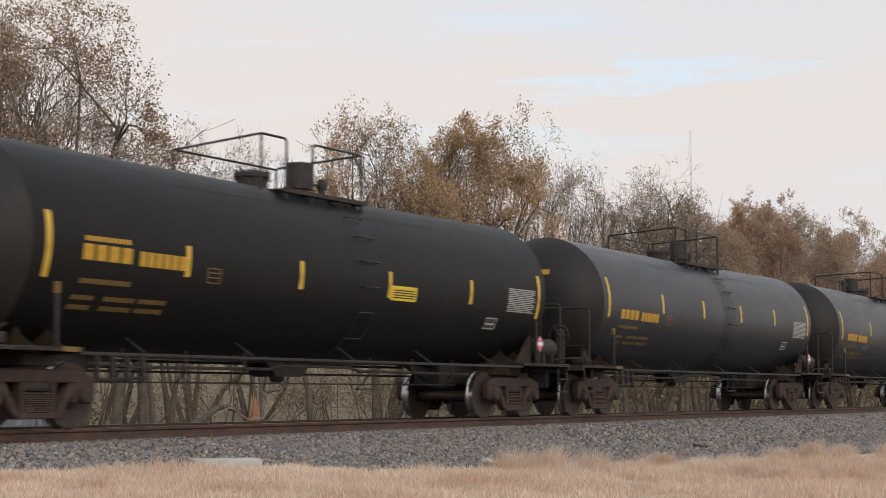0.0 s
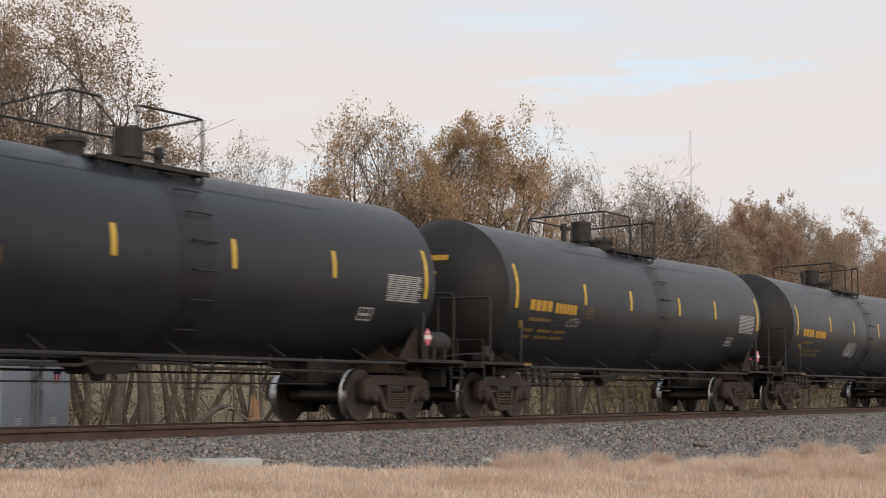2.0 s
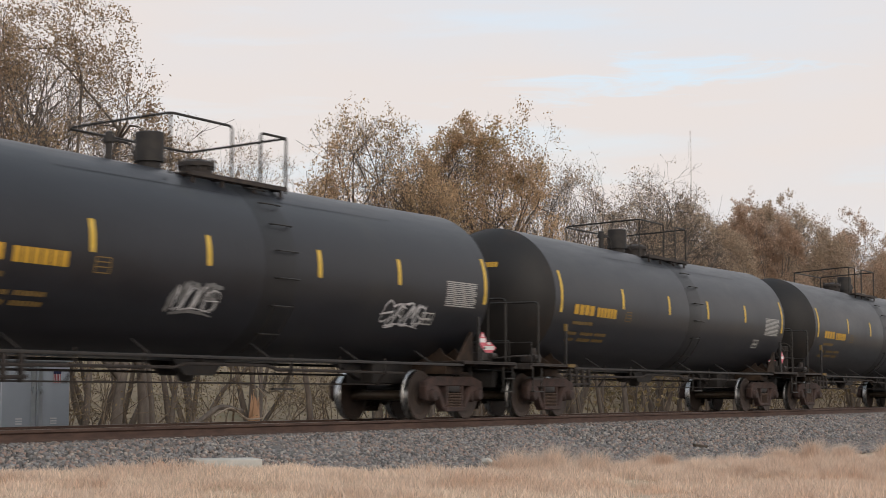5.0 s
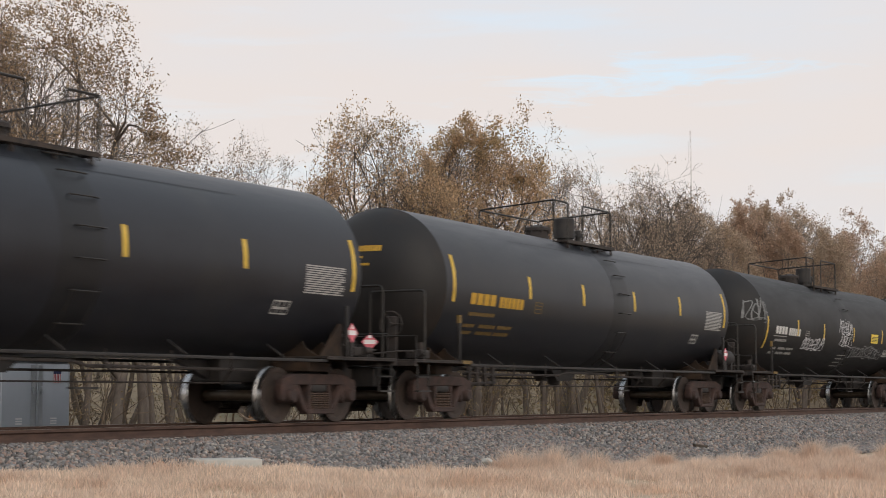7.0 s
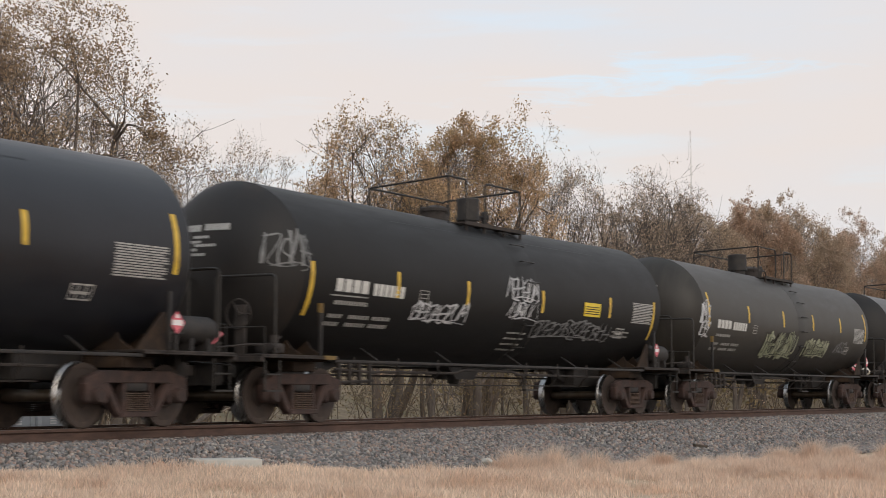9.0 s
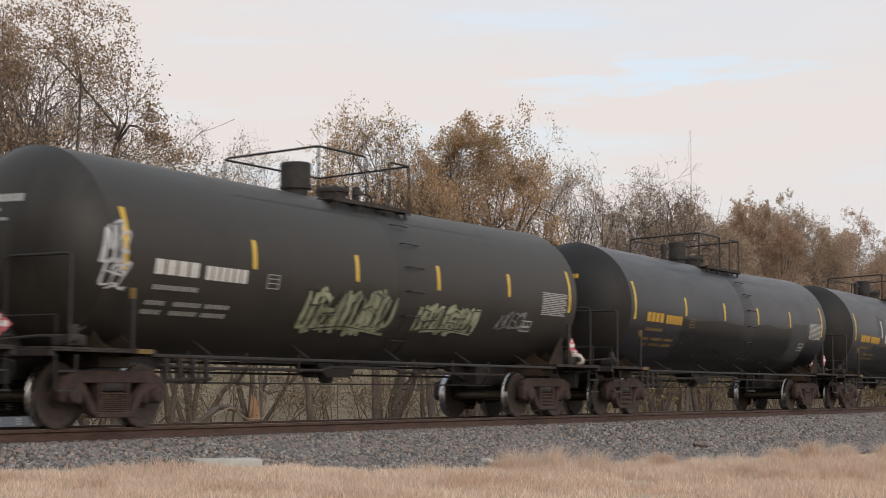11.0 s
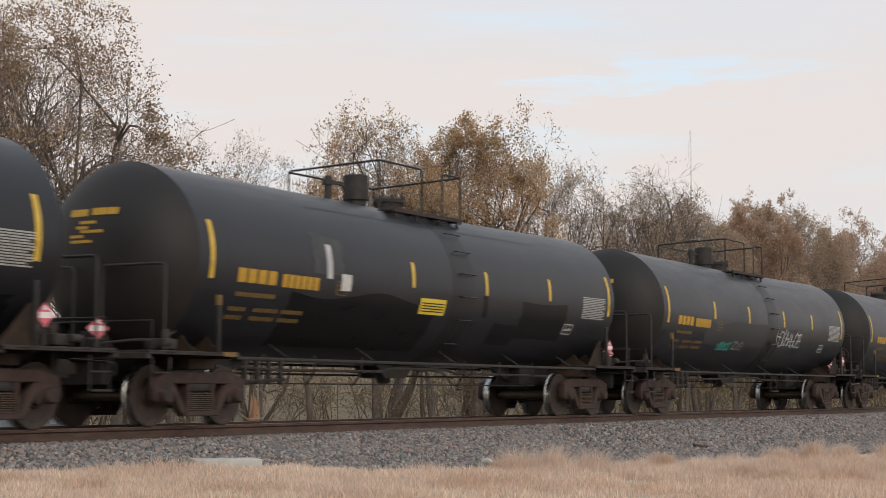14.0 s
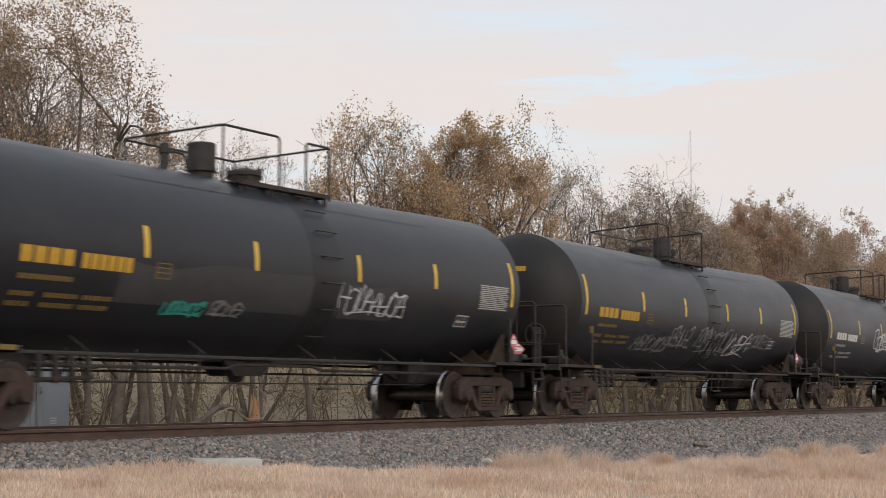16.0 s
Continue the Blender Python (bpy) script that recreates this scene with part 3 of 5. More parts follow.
def make_side_frame(bm):
    # truck side in elevation: deep top bar, two legs round a spring window, bearing ends
    t = 0.08
    slab(bm, [(-1.12, 0.52), (-1.1, 0.70), (-0.74, 0.80), (0.74, 0.80), (1.1, 0.70), (1.12, 0.52), (0.68, 0.62), (-0.68, 0.62)], -t, t)
    slab(bm, [(-0.76, 0.625), (-0.63, 0.625), (-0.37, 0.25), (-0.38, 0.14), (-0.48, 0.2)], -t, t)
    slab(bm, [(0.76, 0.625), (0.63, 0.625), (0.37, 0.25), (0.38, 0.14), (0.48, 0.2)], -t, t)
    slab(bm, [(-0.40, 0.13), (-0.36, 0.215), (0.36, 0.215), (0.40, 0.13)], -t - 0.03, t + 0.03)
    box(bm, -0.335, -0.265, -t, t, 0.2, 0.63)
    box(bm, 0.265, 0.335, -t, t, 0.2, 0.63)
    for s in (-1, 1):
        slab(bm, [(s * 1.12, 0.62), (s * 1.12, 0.38), (s * 1.02, 0.32), (s * 1.01, 0.52), (s * 0.76, 0.52), (s * 0.74, 0.30), (s * 0.66, 0.36), (s * 0.66, 0.62)], -t, t)
    bmesh.ops.bevel(bm, geom=list(bm.edges), offset=0.014, segments=1, affect="EDGES")


def make_bearing(bm):
    lathe(bm, [(-0.16, 0.03), (-0.16, 0.09), (-0.12, 0.115), (0.1, 0.12), (0.1, 0.03)], 16, "Y")


def make_spring(bm):
    prof = [(0.215, 0.02)]
    for i in range(9):
        z = 0.215 + i * 0.03
        prof += [(z, 0.045), (z + 0.008, 0.086), (z + 0.02, 0.086), (z + 0.026, 0.045)]
    prof.append((0.49, 0.02))
    lathe(bm, prof, 12, "Z")


def make_truck_bolster(bm):
    box(bm, -0.24, 0.24, -1.07, 1.07, 0.495, 0.64, 0.04)
    box(bm, -0.32, 0.32, -0.3, 0.3, 0.6, 0.80, 0.03)
    for y in (-0.62, 0.62):
        box(bm, -0.06, 0.06, y - 0.05, y + 0.05, 0.68, 0.8, 0.01)


def make_brake_beam(bm):
    tube(bm, [(0.36, -0.8, 0.36), (0.46, 0, 0.34), (0.36, 0.8, 0.36)], 0.035, 6)
    for y in (-0.76, 0.76):
        box(bm, 0.35, 0.43, y - 0.06, y + 0.06, 0.25, 0.55, 0.02)


def make_axle(bm):
    lathe(bm, [(-1.1, 0.07), (-0.9, 0.07), (-0.83, 0.1), (-0.6, 0.105), (-0.3, 0.09), (0.3, 0.09), (0.6, 0.105), (0.83, 0.1), (0.9, 0.07), (1.1, 0.07)], 16, "Y")


def make_wheel(bm):
    # near side at -y; web dished between hub and rim
    lathe(bm, [(-0.09, 0.12), (-0.09, 0.16), (-0.045, 0.2), (-0.035, 0.33), (-0.06, 0.37), (-0.07, 0.385), (-0.07, WHEEL_R - 0.005),
               (-0.062, WHEEL_R)], 40, "Y")
    lathe(bm, [(0.09, WHEEL_R + 0.02), (0.095, 0.4), (0.06, 0.37), (0.03, 0.33), (0.03, 0.2), (0.09, 0.15), (0.09, 0.12)], 40, "Y")


def make_tread(bm):
    lathe(bm, [(-0.058, WHEEL_R - 0.03), (-0.060, WHEEL_R - 0.003), (0.035, WHEEL_R), (0.052, WHEEL_R + 0.022), (0.072, WHEEL_R + 0.026), (0.088, WHEEL_R + 0.012), (0.088, WHEEL_R - 0.03)], 40, "Y")


def make_placard(bm):
    # diamond plate facing -y, standing on a corner
    h = 0.165
    slab(bm, [(-h, 0), (0, -h), (h, 0), (0, h)], -0.006, 0.006)


def make_placard_panel(bm):
    slab(bm, [(-0.115, -0.04), (0.115, -0.04), (0.115, 0.04), (-0.115, 0.04)], -0.0095, -0.0065)
    slab(bm, [(-0.045, 0.07), (0.045, 0.07), (0.02, 0.125), (-0.02, 0.125)], -0.0095, -0.0065)


def make_placard_holder(bm):
    box(bm, -0.03, 0.03, 0.008, 0.03, -0.4, 0.1)
    box(bm, -0.14, 0.14, 0.008, 0.02, -0.16, -0.13)


TURN = pose(0, 0, 0, 0, 0, 180)
ROLLING = []


def both_ends(name, make, mat, car, label=""):
    me = cached(name, mat, make)
    put(name, me, car, None, label)
    put(name, me, car, TURN, label)


def add_placard(car, x, y, z, turn=0):
    p = put("placard", cached("placard", M_PINK, make_placard), car, pose(x, y, z, 0, 0, turn), "red diamond hazard placard with white panel")
    put("white_panel", cached("white_panel", M_PWHITE, make_placard_panel), p)
    put("holder", cached("holder", M_FRAME, make_placard_holder), p)


def tank_car(k, paint, ink, dim, flip, label, strips, low=0.0, end_low=0.0, mark=0.0):
    """A tank car with its trucks. flip: the end with the air reservoir is the trailing one."""
    car = tagged(new("tank_car"), label, "tank car", "tank cars of the freight train")
    T = Matrix.Identity(4)
    put("tank", cached("tank", paint, make_tank), car)
    both_ends("end_platform", make_platform, M_PLAT, car)
    both_ends("end_sill", make_end_sill, M_FRAME, car)
    both_ends("saddle", make_saddle, M_RUST, car, "rust-stained saddle web")
    both_ends("corner_post", make_corner_post, M_FRAME, car)
    for x, y in ((-7.1, -1.5), (7.1, 1.5)):
        put("post_tip", cached("post_tip", M_YDIM, lambda bm: box(bm, -0.033, 0.033, -0.033, 0.033, 1.80, 1.955)), car, pose(x, y, 0), "faded yellow tip of the post")
        put("edge_mark", cached("edge_mark", M_YDIM, lambda bm: box(bm, -0.16, 0.16, -0.012, 0.012, 1.03, 1.098)), car, pose(x * 0.96, y * 1.004, 0), "faded yellow mark on the platform edge")
    both_ends("end_handrail", make_end_rail, M_PIPE, car)
    both_ends("low_rail", make_low_rail, M_PIPE, car)
    both_ends("coupler", make_coupler, M_GRIME, car)
    both_ends("air_hose", make_air_hose, M_FRAME, car)
    both_ends("uncoupling_lever", make_uncoupling_lever, M_PIPE, car)
    both_ends("step", make_step, M_PIPE, car)
    mirror = Matrix.Diagonal((-1, 1, 1, 1))
    # second post, step on the near side of the leading end
    for nm, mk, mt in (("corner_post", make_corner_post, M_FRAME), ("step", make_step, M_PIPE)):
        def near(bm, mk=mk):
            mk(bm)
            bmesh.ops.transform(bm, matrix=mirror, verts=bm.verts)
            bmesh.ops.reverse_faces(bm, faces=bm.faces)
        put(nm, cached(nm + "_near", mt, near), car)
    both_ends("side_rail", make_side_rail, M_FRAME, car)
    for x in (-5.2, -2.6, 0.3, 2.9, 5.4):
        put("rail_strut", cached("rail_strut", M_FRAME, make_rail_strut), car, pose(x, 0, 0))
    ladder = put("ladder", cached("ladder", M_PIPE, make_ladder), car)
    for z in (1.42, 1.86, 2.30, 2.74, 3.17, 3.52, 3.78):
        p = on_shell(0.7, z, 0.075)
        put("rung", cached("rung", M_PIPE, make_rung), ladder, pose(0, p.y, p.z))
    put("jacket_band", cached("jacket_band", {M_TANK: M_BAND, M_TANK_GREY: M_BAND_GREY}.get(paint, paint), make_jacket_band), car, None, "dull strap round the tank")
    for x0, x1 in ((-4.2, 0.05), (1.05, 4.6)):
        put("jacket_lap", cached("jacket_lap_%s" % x0, M_BAND, lambda bm: patch(bm, x0, x1, 3.60, 3.609, 0.005)), car, None, "lapped edge of the jacket sheets")
    both_ends("tank_head", make_head, M_HEAD if paint != M_TANK_GREY else M_TANK_GREY, car, "grimy dished tank head")
    F = TURN if flip else T
    if flip:
        put("top_handrail", cached("top_handrail_turned", M_PIPE, make_top_rail_flip), car)
    else:
        put("top_handrail", cached("top_handrail", M_PIPE, make_top_rail), car)
    deck = put("walkway", cached("walkway", M_PLAT, make_kick_plate), car)
    for x in (-0.95, -0.2, 0.65, 1.4):
        put("bracket", cached("bracket", M_PLAT, make_bracket), deck, pose(x, 0, 0))
    for i in range(7):
        put("slat", cached("slat", M_PLAT, make_slat), deck, pose(0, -0.85 + i * 0.08, 0))
    put("valve_dome", cached("valve_dome", M_FRAME, make_valve_dome), car, pose(1.62, 0, 0) if flip else pose(-0.95, 0, 0) @ Matrix.Diagonal((1.14, 1.14, 1, 1)) @ pose(0.95, 0, 0) if paint == M_TANK_GREY else T)
    put("vent_valve", cached("vent_valve", M_FRAME, make_vent_pipe), car, pose(-0.5, 0, -0.1, 0, 0, 180) if flip else pose(2.95, 0, -0.1) if paint == M_TANK_GREY else T)
    mx = -0.96 if flip else 0.0
    manway = put("manway", cached("manway", M_GRIME, make_manway), car, pose(mx, 0, 0))
    for i in range(8):
        put("bolt", cached("bolt", M_GRIME, make_manway_bolt), manway, pose(0.3, 0.05, 0, 0, 0, 45 * i))
    put("bottom_outlet", cached("bottom_outlet", M_FRAME, make_outlet), car)
    put("brake_pipe", cached("brake_pipe", M_GRIME, make_brake_pipe), car)
    for x in (-4.9, -3.4, -1.9, 1.9, 3.4, 4.9):
        put("pipe_hanger", cached("pipe_hanger", M_GRIME, make_hanger), car, pose(x, 0, 0))
    put("brake_rigging", cached("brake_rigging", M_GRIME, make_brake_rig), car, pose(-5.6, 0, 0))
    put("air_reservoir", cached("air_reservoir", M_FRAME, make_reservoir), car, T if flip else TURN)
    put("hand_brake", cached("hand_brake", M_GRIME, make_hand_brake), car, F)
    put("control_valve", cached("control_valve", M_GRIME, make_valve_cluster), car, T if not flip else pose(0, 2.24, 0))
    put("control_valve", cached("control_valve_front", M_GRIME, lambda bm: (make_valve_cluster(bm), bmesh.ops.transform(bm, matrix=mirror, verts=bm.verts), bmesh.ops.reverse_faces(bm, faces=bm.faces))), car)
    add_placard(car, 7.28, -1.5, 1.5)
    add_placard(car, -8.6, -0.45, 1.42, -38)
    # trucks
    for s in (-1, 1):
        tx = s * TRUCK
        truck = put("truck", cached("truck_bolster", M_FRAME, make_truck_bolster), car, pose(tx, 0, 0), "truck with rusty cast side frames")
        for y in (-1.0, 1.0):
            put("side_frame", cached("side_frame", M_SIDEF, make_side_frame), truck, pose(0, y, 0))
            for x in (-AXLE, AXLE):
                put("bearing", cached("bearing", M_SIDEF, make_bearing), truck, pose(x, y, AXLE_Z, 0, 0, 0 if y < 0 else 180))
            for x in (-0.17, 0.0, 0.17):
                put("spring", cached("spring", M_SPRING, make_spring), truck, pose(x, y - 0.03 if y < 0 else y + 0.03, 0))
        for r in (0, 180):
            put("brake_beam", cached("brake_beam", M_GRIME, make_brake_beam), truck, pose(0, 0, 0, 0, 0, r))
        for x in (tx - AXLE, tx + AXLE):
            ws = put("wheelset", cached("axle", M_AXLE, make_axle), car, pose(x, 0, AXLE_Z))
            for y, r in ((-0.755, 0), (0.755, 180)):
                w = put("wheel", cached("wheel", M_WHEEL, make_wheel), ws, pose(0, y, 0, 0, 0, r))
            ROLLING.append((ws, x))
            put("tread", cached("tread", M_TREAD, make_tread), ws, pose(0, -0.755, 0), "bright polished wheel tread")
            put("tread", cached("tread", M_TREAD, make_tread), ws, pose(0, 0.755, 0, 0, 0, 180), "bright polished wheel tread")
    # reflective strips
    for x in (strips[0], strips[-1]):
        put("reflective_strip", cached("end_strip_%s" % end_low, M_YELLOW, lambda bm: patch(bm, -0.055, 0.055, 2.15 + end_low, 3.04 + end_low)), car, pose(x, 0, fall(x)))
    for x in strips[1:-1]:
        put("reflective_strip", cached("mid_strip_%s" % low, M_YELLOW, lambda bm: patch(bm, -0.055, 0.055, 2.37 + low, 2.83 + low)), car, pose(x, 0, fall(x)))
    # number and data stencils, as bars
    for i in range(4):
        put("number_bar", cached("number_bar_wide_%s" % mark, ink, lambda bm: patch(bm, 0, 0.21, 2.14 + mark, 2.36 + mark)), car, pose(-6.58 + i * 0.265, 0, fall(-6.58 + i * 0.265)))
    for i in range(6):
        put("number_bar", cached("number_bar_%s" % mark, ink, lambda bm: patch(bm, 0, 0.145, 2.13 + mark, 2.34 + mark)), car, pose(-5.40 + i * 0.178, 0, fall(-5.40 + i * 0.178)))

    def data(bm):
        letter_bars(bm, -6.55, -5.5, 1.97, 2.04, 13)
        for z in (1.75, 1.62):
            letter_bars(bm, -6.6, -6.15, z, z + 0.065, 5)
            letter_bars(bm, -5.95, -5.3, z, z + 0.065, 8)
            letter_bars(bm, -5.2, -4.6, z, z + 0.065, 7)
    tagged(put("data_stencil", cached("data_stencil", dim, data), car), kind="stuff")

    def table(bm):
        for i in range(13):
            z = 2.11 + i * 0.037
            letter_bars(bm, 5.90 + 0.02 * (i % 2), 7.08 - 0.1 * (i % 4 == 1), z, z + 0.022, 3 + i % 4, 0.04 + 0.03 * (i % 3))
    tagged(put("inspection_stencil", cached("inspection_stencil", M_WMID, table), car), kind="stuff")

    def small(bm):
        for z in (1.74, 1.94):
            patch(bm, 5.16, 5.62, z, z + 0.022, lean=0)
        for x in (5.16, 5.3, 5.46, 5.6):
            patch(bm, x, x + 0.025, 1.74, 1.96)
        patch(bm, 5.2, 5.55, 1.82, 1.86)
    put("framed_stencil", cached("framed_stencil", M_WMID, small), car)

    def plate(bm):
        for x in (-3.83, -3.53):
            patch(bm, x, x + 0.025, 2.12, 2.35)
        for z in (2.12, 2.2, 2.27, 2.335):
            patch(bm, -3.83, -3.505, z, z + 0.016)
    put("framed_stencil", cached("load_stencil", dim, plate), car)
    # number on the leading head
    def head_number(bm):
        for z, y0, y1, n in ((3.13, 0.14, 0.52, 4), (3.13 + 0.01, -0.42, 0.06, 6), (3.13 - 0.12, -0.05, 0.28, 5), (3.13 - 0.2, 0.1, 0.34, 3), (3.13 - 0.26, -0.2, 0.24, 7), (3.13 - 0.33, 0.18, 0.46, 4), (3.13 - 0.41, 0.0, 0.44, 6)):
            h = 0.11 if z > 3.1 else 0.045
            for i in range(n):
                w = (y1 - y0) / n
                c = []
                for yy, zz in ((y0 + i * w, z), (y0 + (i + 0.86) * w, z), (y0 + (i + 0.86) * w, z + h), (y0 + i * w, z + h)):
                    rr = math.hypot(yy, zz - AXIS_Z) / RAD
                    a = math.asin(min(0.999, rr) ** (1 / 0.86) * math.sin(RIM))
                    c.append(bm.verts.new((-SHELL - head_curve(a)[0] - 0.012, yy, zz)))
                bm.faces.new(c)
    tagged(put("head_stencil", cached("head_stencil", ink if ink != M_WHITE else M_WMID, head_number), car), kind="stuff")
    return car


def extra(car, name, mat, make, label=""):
    bm = bmesh.new()
    make(bm)
    ob = part(name, bm, mat, car, label)
    return tagged(ob, kind="stuff") if name in ("graffiti", "data_stencil", "caption_stencil") else ob


def notice(car, x0, x1, z0, z1):
    s = extra(car, "notice_sign", M_SIGN, lambda bm: patch(bm, x0, x1, z0, z1, 0.012), "yellow notice sign")
    h = (z1 - z0) / 6
    extra(s, "print", M_FRAME, lambda bm: [patch(bm, x0 + 0.06, x1 - 0.06, z0 + h * (i + 1), z0 + h * (i + 1) + 0.02, 0.0145) for i in range(4)])


BLACK = "weathered black tank car with yellow stencils and strips"
CARS = []
SPEC = [
    (M_TANK_MATT, M_YTEXT, M_YDIM, True, "flat black tank car with a yellow notice sign", [-7.26, -4.31, -1.37, 1.38, 4.36, 7.26], -0.22, -0.19, 0.1),
    (M_TANK, M_YTEXT, M_YDIM, True, BLACK, [-7.27, -4.09, -1.36, 1.42, 4.2, 7.25]),
    (M_TANK, M_YTEXT, M_YDIM, False, BLACK, [-7.21, -3.94, -1.43, 1.57, 4.06, 7.34]),
    (M_TANK, M_YTEXT, M_YDIM, False, "weathered black tank car with small white graffiti", [-7.15, -3.91, -1.32, 1.65, 4.19, 7.42]),
    (M_TANK, M_YTEXT, M_YDIM, False, BLACK, [-7.25, -4.0, -1.2, 1.42, 4.24, 7.34]),
    (M_TANK, M_YTEXT, M_YDIM, True, BLACK, [-7.27, -4.09, -1.49, 1.31, 4.14, 7.26]),
    (M_TANK_MATT, M_WHITE, M_WDIM, True, "flat black tank car with white stencils and white graffiti", [-7.32, -4.59, -2.01, 1.21, 4.62, 7.15], -0.23, -0.45),
    (M_TANK_GREY, M_WHITE, M_WDIM, False, "faded grey tank car with pale green graffiti", [-7.25, -4.2, -1.23, 1.56, 4.39, 7.21]),
    (M_TANK, M_YTEXT, M_YDIM, False, "patched black tank car with dull grey repaint", [-7.32, -4.14, -1.37, 1.27, 4.06, 7.13]),
    (M_TANK, M_YTEXT, M_YDIM, False, "patched black tank car with a yellow notice sign", [-7.25, -4.08, -1.33, 1.47, 4.27, 7.28]),
    (M_TANK, M_YTEXT, M_YDIM, False, "black tank car with teal and white graffiti", [-7.25, -4.08, -1.43, 1.55, 4.17, 7.25]),
    (M_TANK, M_YTEXT, M_YDIM, True, "black tank car with long white graffiti", [-7.3, -4.11, -1.44, 1.55, 4.21, 7.22]),
    (M_TANK, M_WHITE, M_WDIM, False, "black tank car with white stencils and graffiti", [-7.25, -4.1, -1.4, 1.5, 4.2, 7.25]),
    (M_TANK, M_YTEXT, M_YDIM, False, BLACK, [-7.25, -4.1, -1.4, 1.5, 4.2, 7.25]),
]
CAR0 = 31.142 - 7.31 + 0.05
for k, spec in enumerate(SPEC):
    CARS.append(tank_car(k, *spec))
    CARS[-1].location.x = CAR0 + k * LEN


def car_extras():
    c = CARS
    notice(c[0], 1.42, 2.3, 2.12, 2.38)
    extra(c[0], "caption_stencil", M_YTEXT, lambda bm: letter_bars(bm, -6.55, -5.6, 2.55, 2.62, 12))
    extra(c[3], "graffiti", M_GRAF_D, lambda bm: scrawl(bm, -2.0, -0.95, 1.62, 2.15, 5, 3, 0.085))
    extra(c[3], "graffiti", M_GRAF_W, lambda bm: scrawl(bm, -1.95, -1.0, 1.68, 2.1, 25, 3, 0.035, 0.009))
    extra(c[3], "graffiti", M_GRAF_W, lambda bm: scrawl(bm, 3.85, 5.2, 1.65, 2.15, 6, 4, 0.05))
    extra(c[2], "graffiti", M_GRAF_D, lambda bm: scrawl(bm, -4.65, -4.16, 1.9, 2.15, 7, 2, 0.04))
    # flat black car
    s = c[6]
    notice(s, 3.23, 4.08, 2.16, 2.46)
    for x0, x1, z0, z1, sd, n in ((-8.02, -7.42, 2.5, 3.2, 11, 3), (-3.94, -2.0, 1.78, 2.2, 12, 6), (-0.4, 0.95, 2.35, 2.9, 13, 4), (-0.2, 1.0, 1.95, 2.4, 26, 3), (1.0, 4.8, 1.64, 2.06, 14, 9)):
        extra(s, "graffiti", M_GRAF_D if sd in (11, 14) else M_GRAF_W, lambda bm: scrawl(bm, x0, x1, z0, z1, sd, n, 0.05, 0.016))
    extra(s, "data_stencil", M_WDIM, lambda bm: [letter_bars(bm, -0.05, 0.8, z, z + 0.035, 6, 0.25, 0.016) for z in (1.35, 1.46, 1.57, 1.68)])
    extra(s, "data_stencil", M_WDIM, lambda bm: [letter_bars(bm, 5.0, 5.95, z, z + 0.035, 8, 0.25) for z in (1.76, 1.86)])
    extra(s, "mark_plate", M_WDIM, lambda bm: patch(bm, -6.70, -5.55, 2.11, 2.135), "worn white line under the number")
    # grey car
    s = c[7]
    extra(s, "graffiti", M_GRAF_W, lambda bm: scrawl(bm, -7.62, -7.2, 2.15, 2.95, 15, 2, 0.07))
    extra(s, "graffiti", M_GRAF_W, lambda bm: scrawl(bm, -7.6, -7.15, 1.9, 2.4, 27, 2, 0.06))
    for x0, x1, z0, z1, sd, n in ((-2.6, 0.05, 1.5, 2.28, 16, 8), (1.02, 3.2, 1.6, 2.13, 17, 7)):
        extra(s, "graffiti", M_GRAF_G, lambda bm: scrawl(bm, x0, x1, z0, z1, sd, n + 1, 0.17, 0.016), "pale green spray paint")
        extra(s, "graffiti", M_GRAF_E, lambda bm: scrawl(bm, x0, x1, z0, z1, sd + 40, n - 1, 0.035, 0.045), "dark outline of the spray paint")
    extra(s, "graffiti", M_GRAF_D, lambda bm: scrawl(bm, 4.2, 5.2, 1.76, 2.15, 28, 3, 0.05))
    wrap = bmesh.new()
    bmesh.ops.create_icosphere(wrap, subdivisions=2, radius=0.2)
    for v in wrap.verts:
        v.co = Vector((v.co.x * 1.0, v.co.y * 0.8, v.co.z * 0.7)) * (1 + 0.25 * noise.noise(v.co * 6)) + Vector((8.2, -1.2, 1.22))
    part("canvas_wrap", wrap, M_LAGGING, s, "pale canvas-wrapped valve")
    # patched cars
    s = c[8]
    extra(s, "paint_patch", M_GLOSS, lambda bm: blotch(bm, -4.3, 4.2, 1.25, 2.33, 0.0026, 1), "darker fresh black paint")
    extra(s, "paint_patch", M_DULLP, lambda bm: blotch(bm, 4.3, 5.7, 1.45, 2.5, 0.0036, 2), "dull grey paint patch")
    extra(s, "paint_patch", M_GLOSS, lambda bm: blotch(bm, 5.75, 6.9, 1.3, 1.75, 0.0026, 3))
    s = c[9]
    notice(s, -1.03, -0.1, 1.92, 2.21)
    extra(s, "paint_patch", M_GLOSS, lambda bm: blotch(bm, -5.1, -0.45, 1.25, 2.12, 0.0026, 4), "darker fresh black paint")
    extra(s, "paint_patch", M_GLOSS, lambda bm: blotch(bm, 3.05, 5.15, 1.6, 2.34, 0.0026, 5))
    extra(s, "paint_patch", M_GLOSS, lambda bm: blotch(bm, 2.0, 3.1, 1.45, 1.86, 0.0026, 8))
    extra(s, "paint_drip", M_GLOSS, lambda bm: patch(bm, 1.42, 1.6, 1.95, 2.36, 0.003, -0.06), "run of black paint under the strip")
    extra(s, "paper_notice", M_WHITE, lambda bm: patch(bm, -3.7, -3.4, 2.2, 2.48, 0.008), "white paper notice")
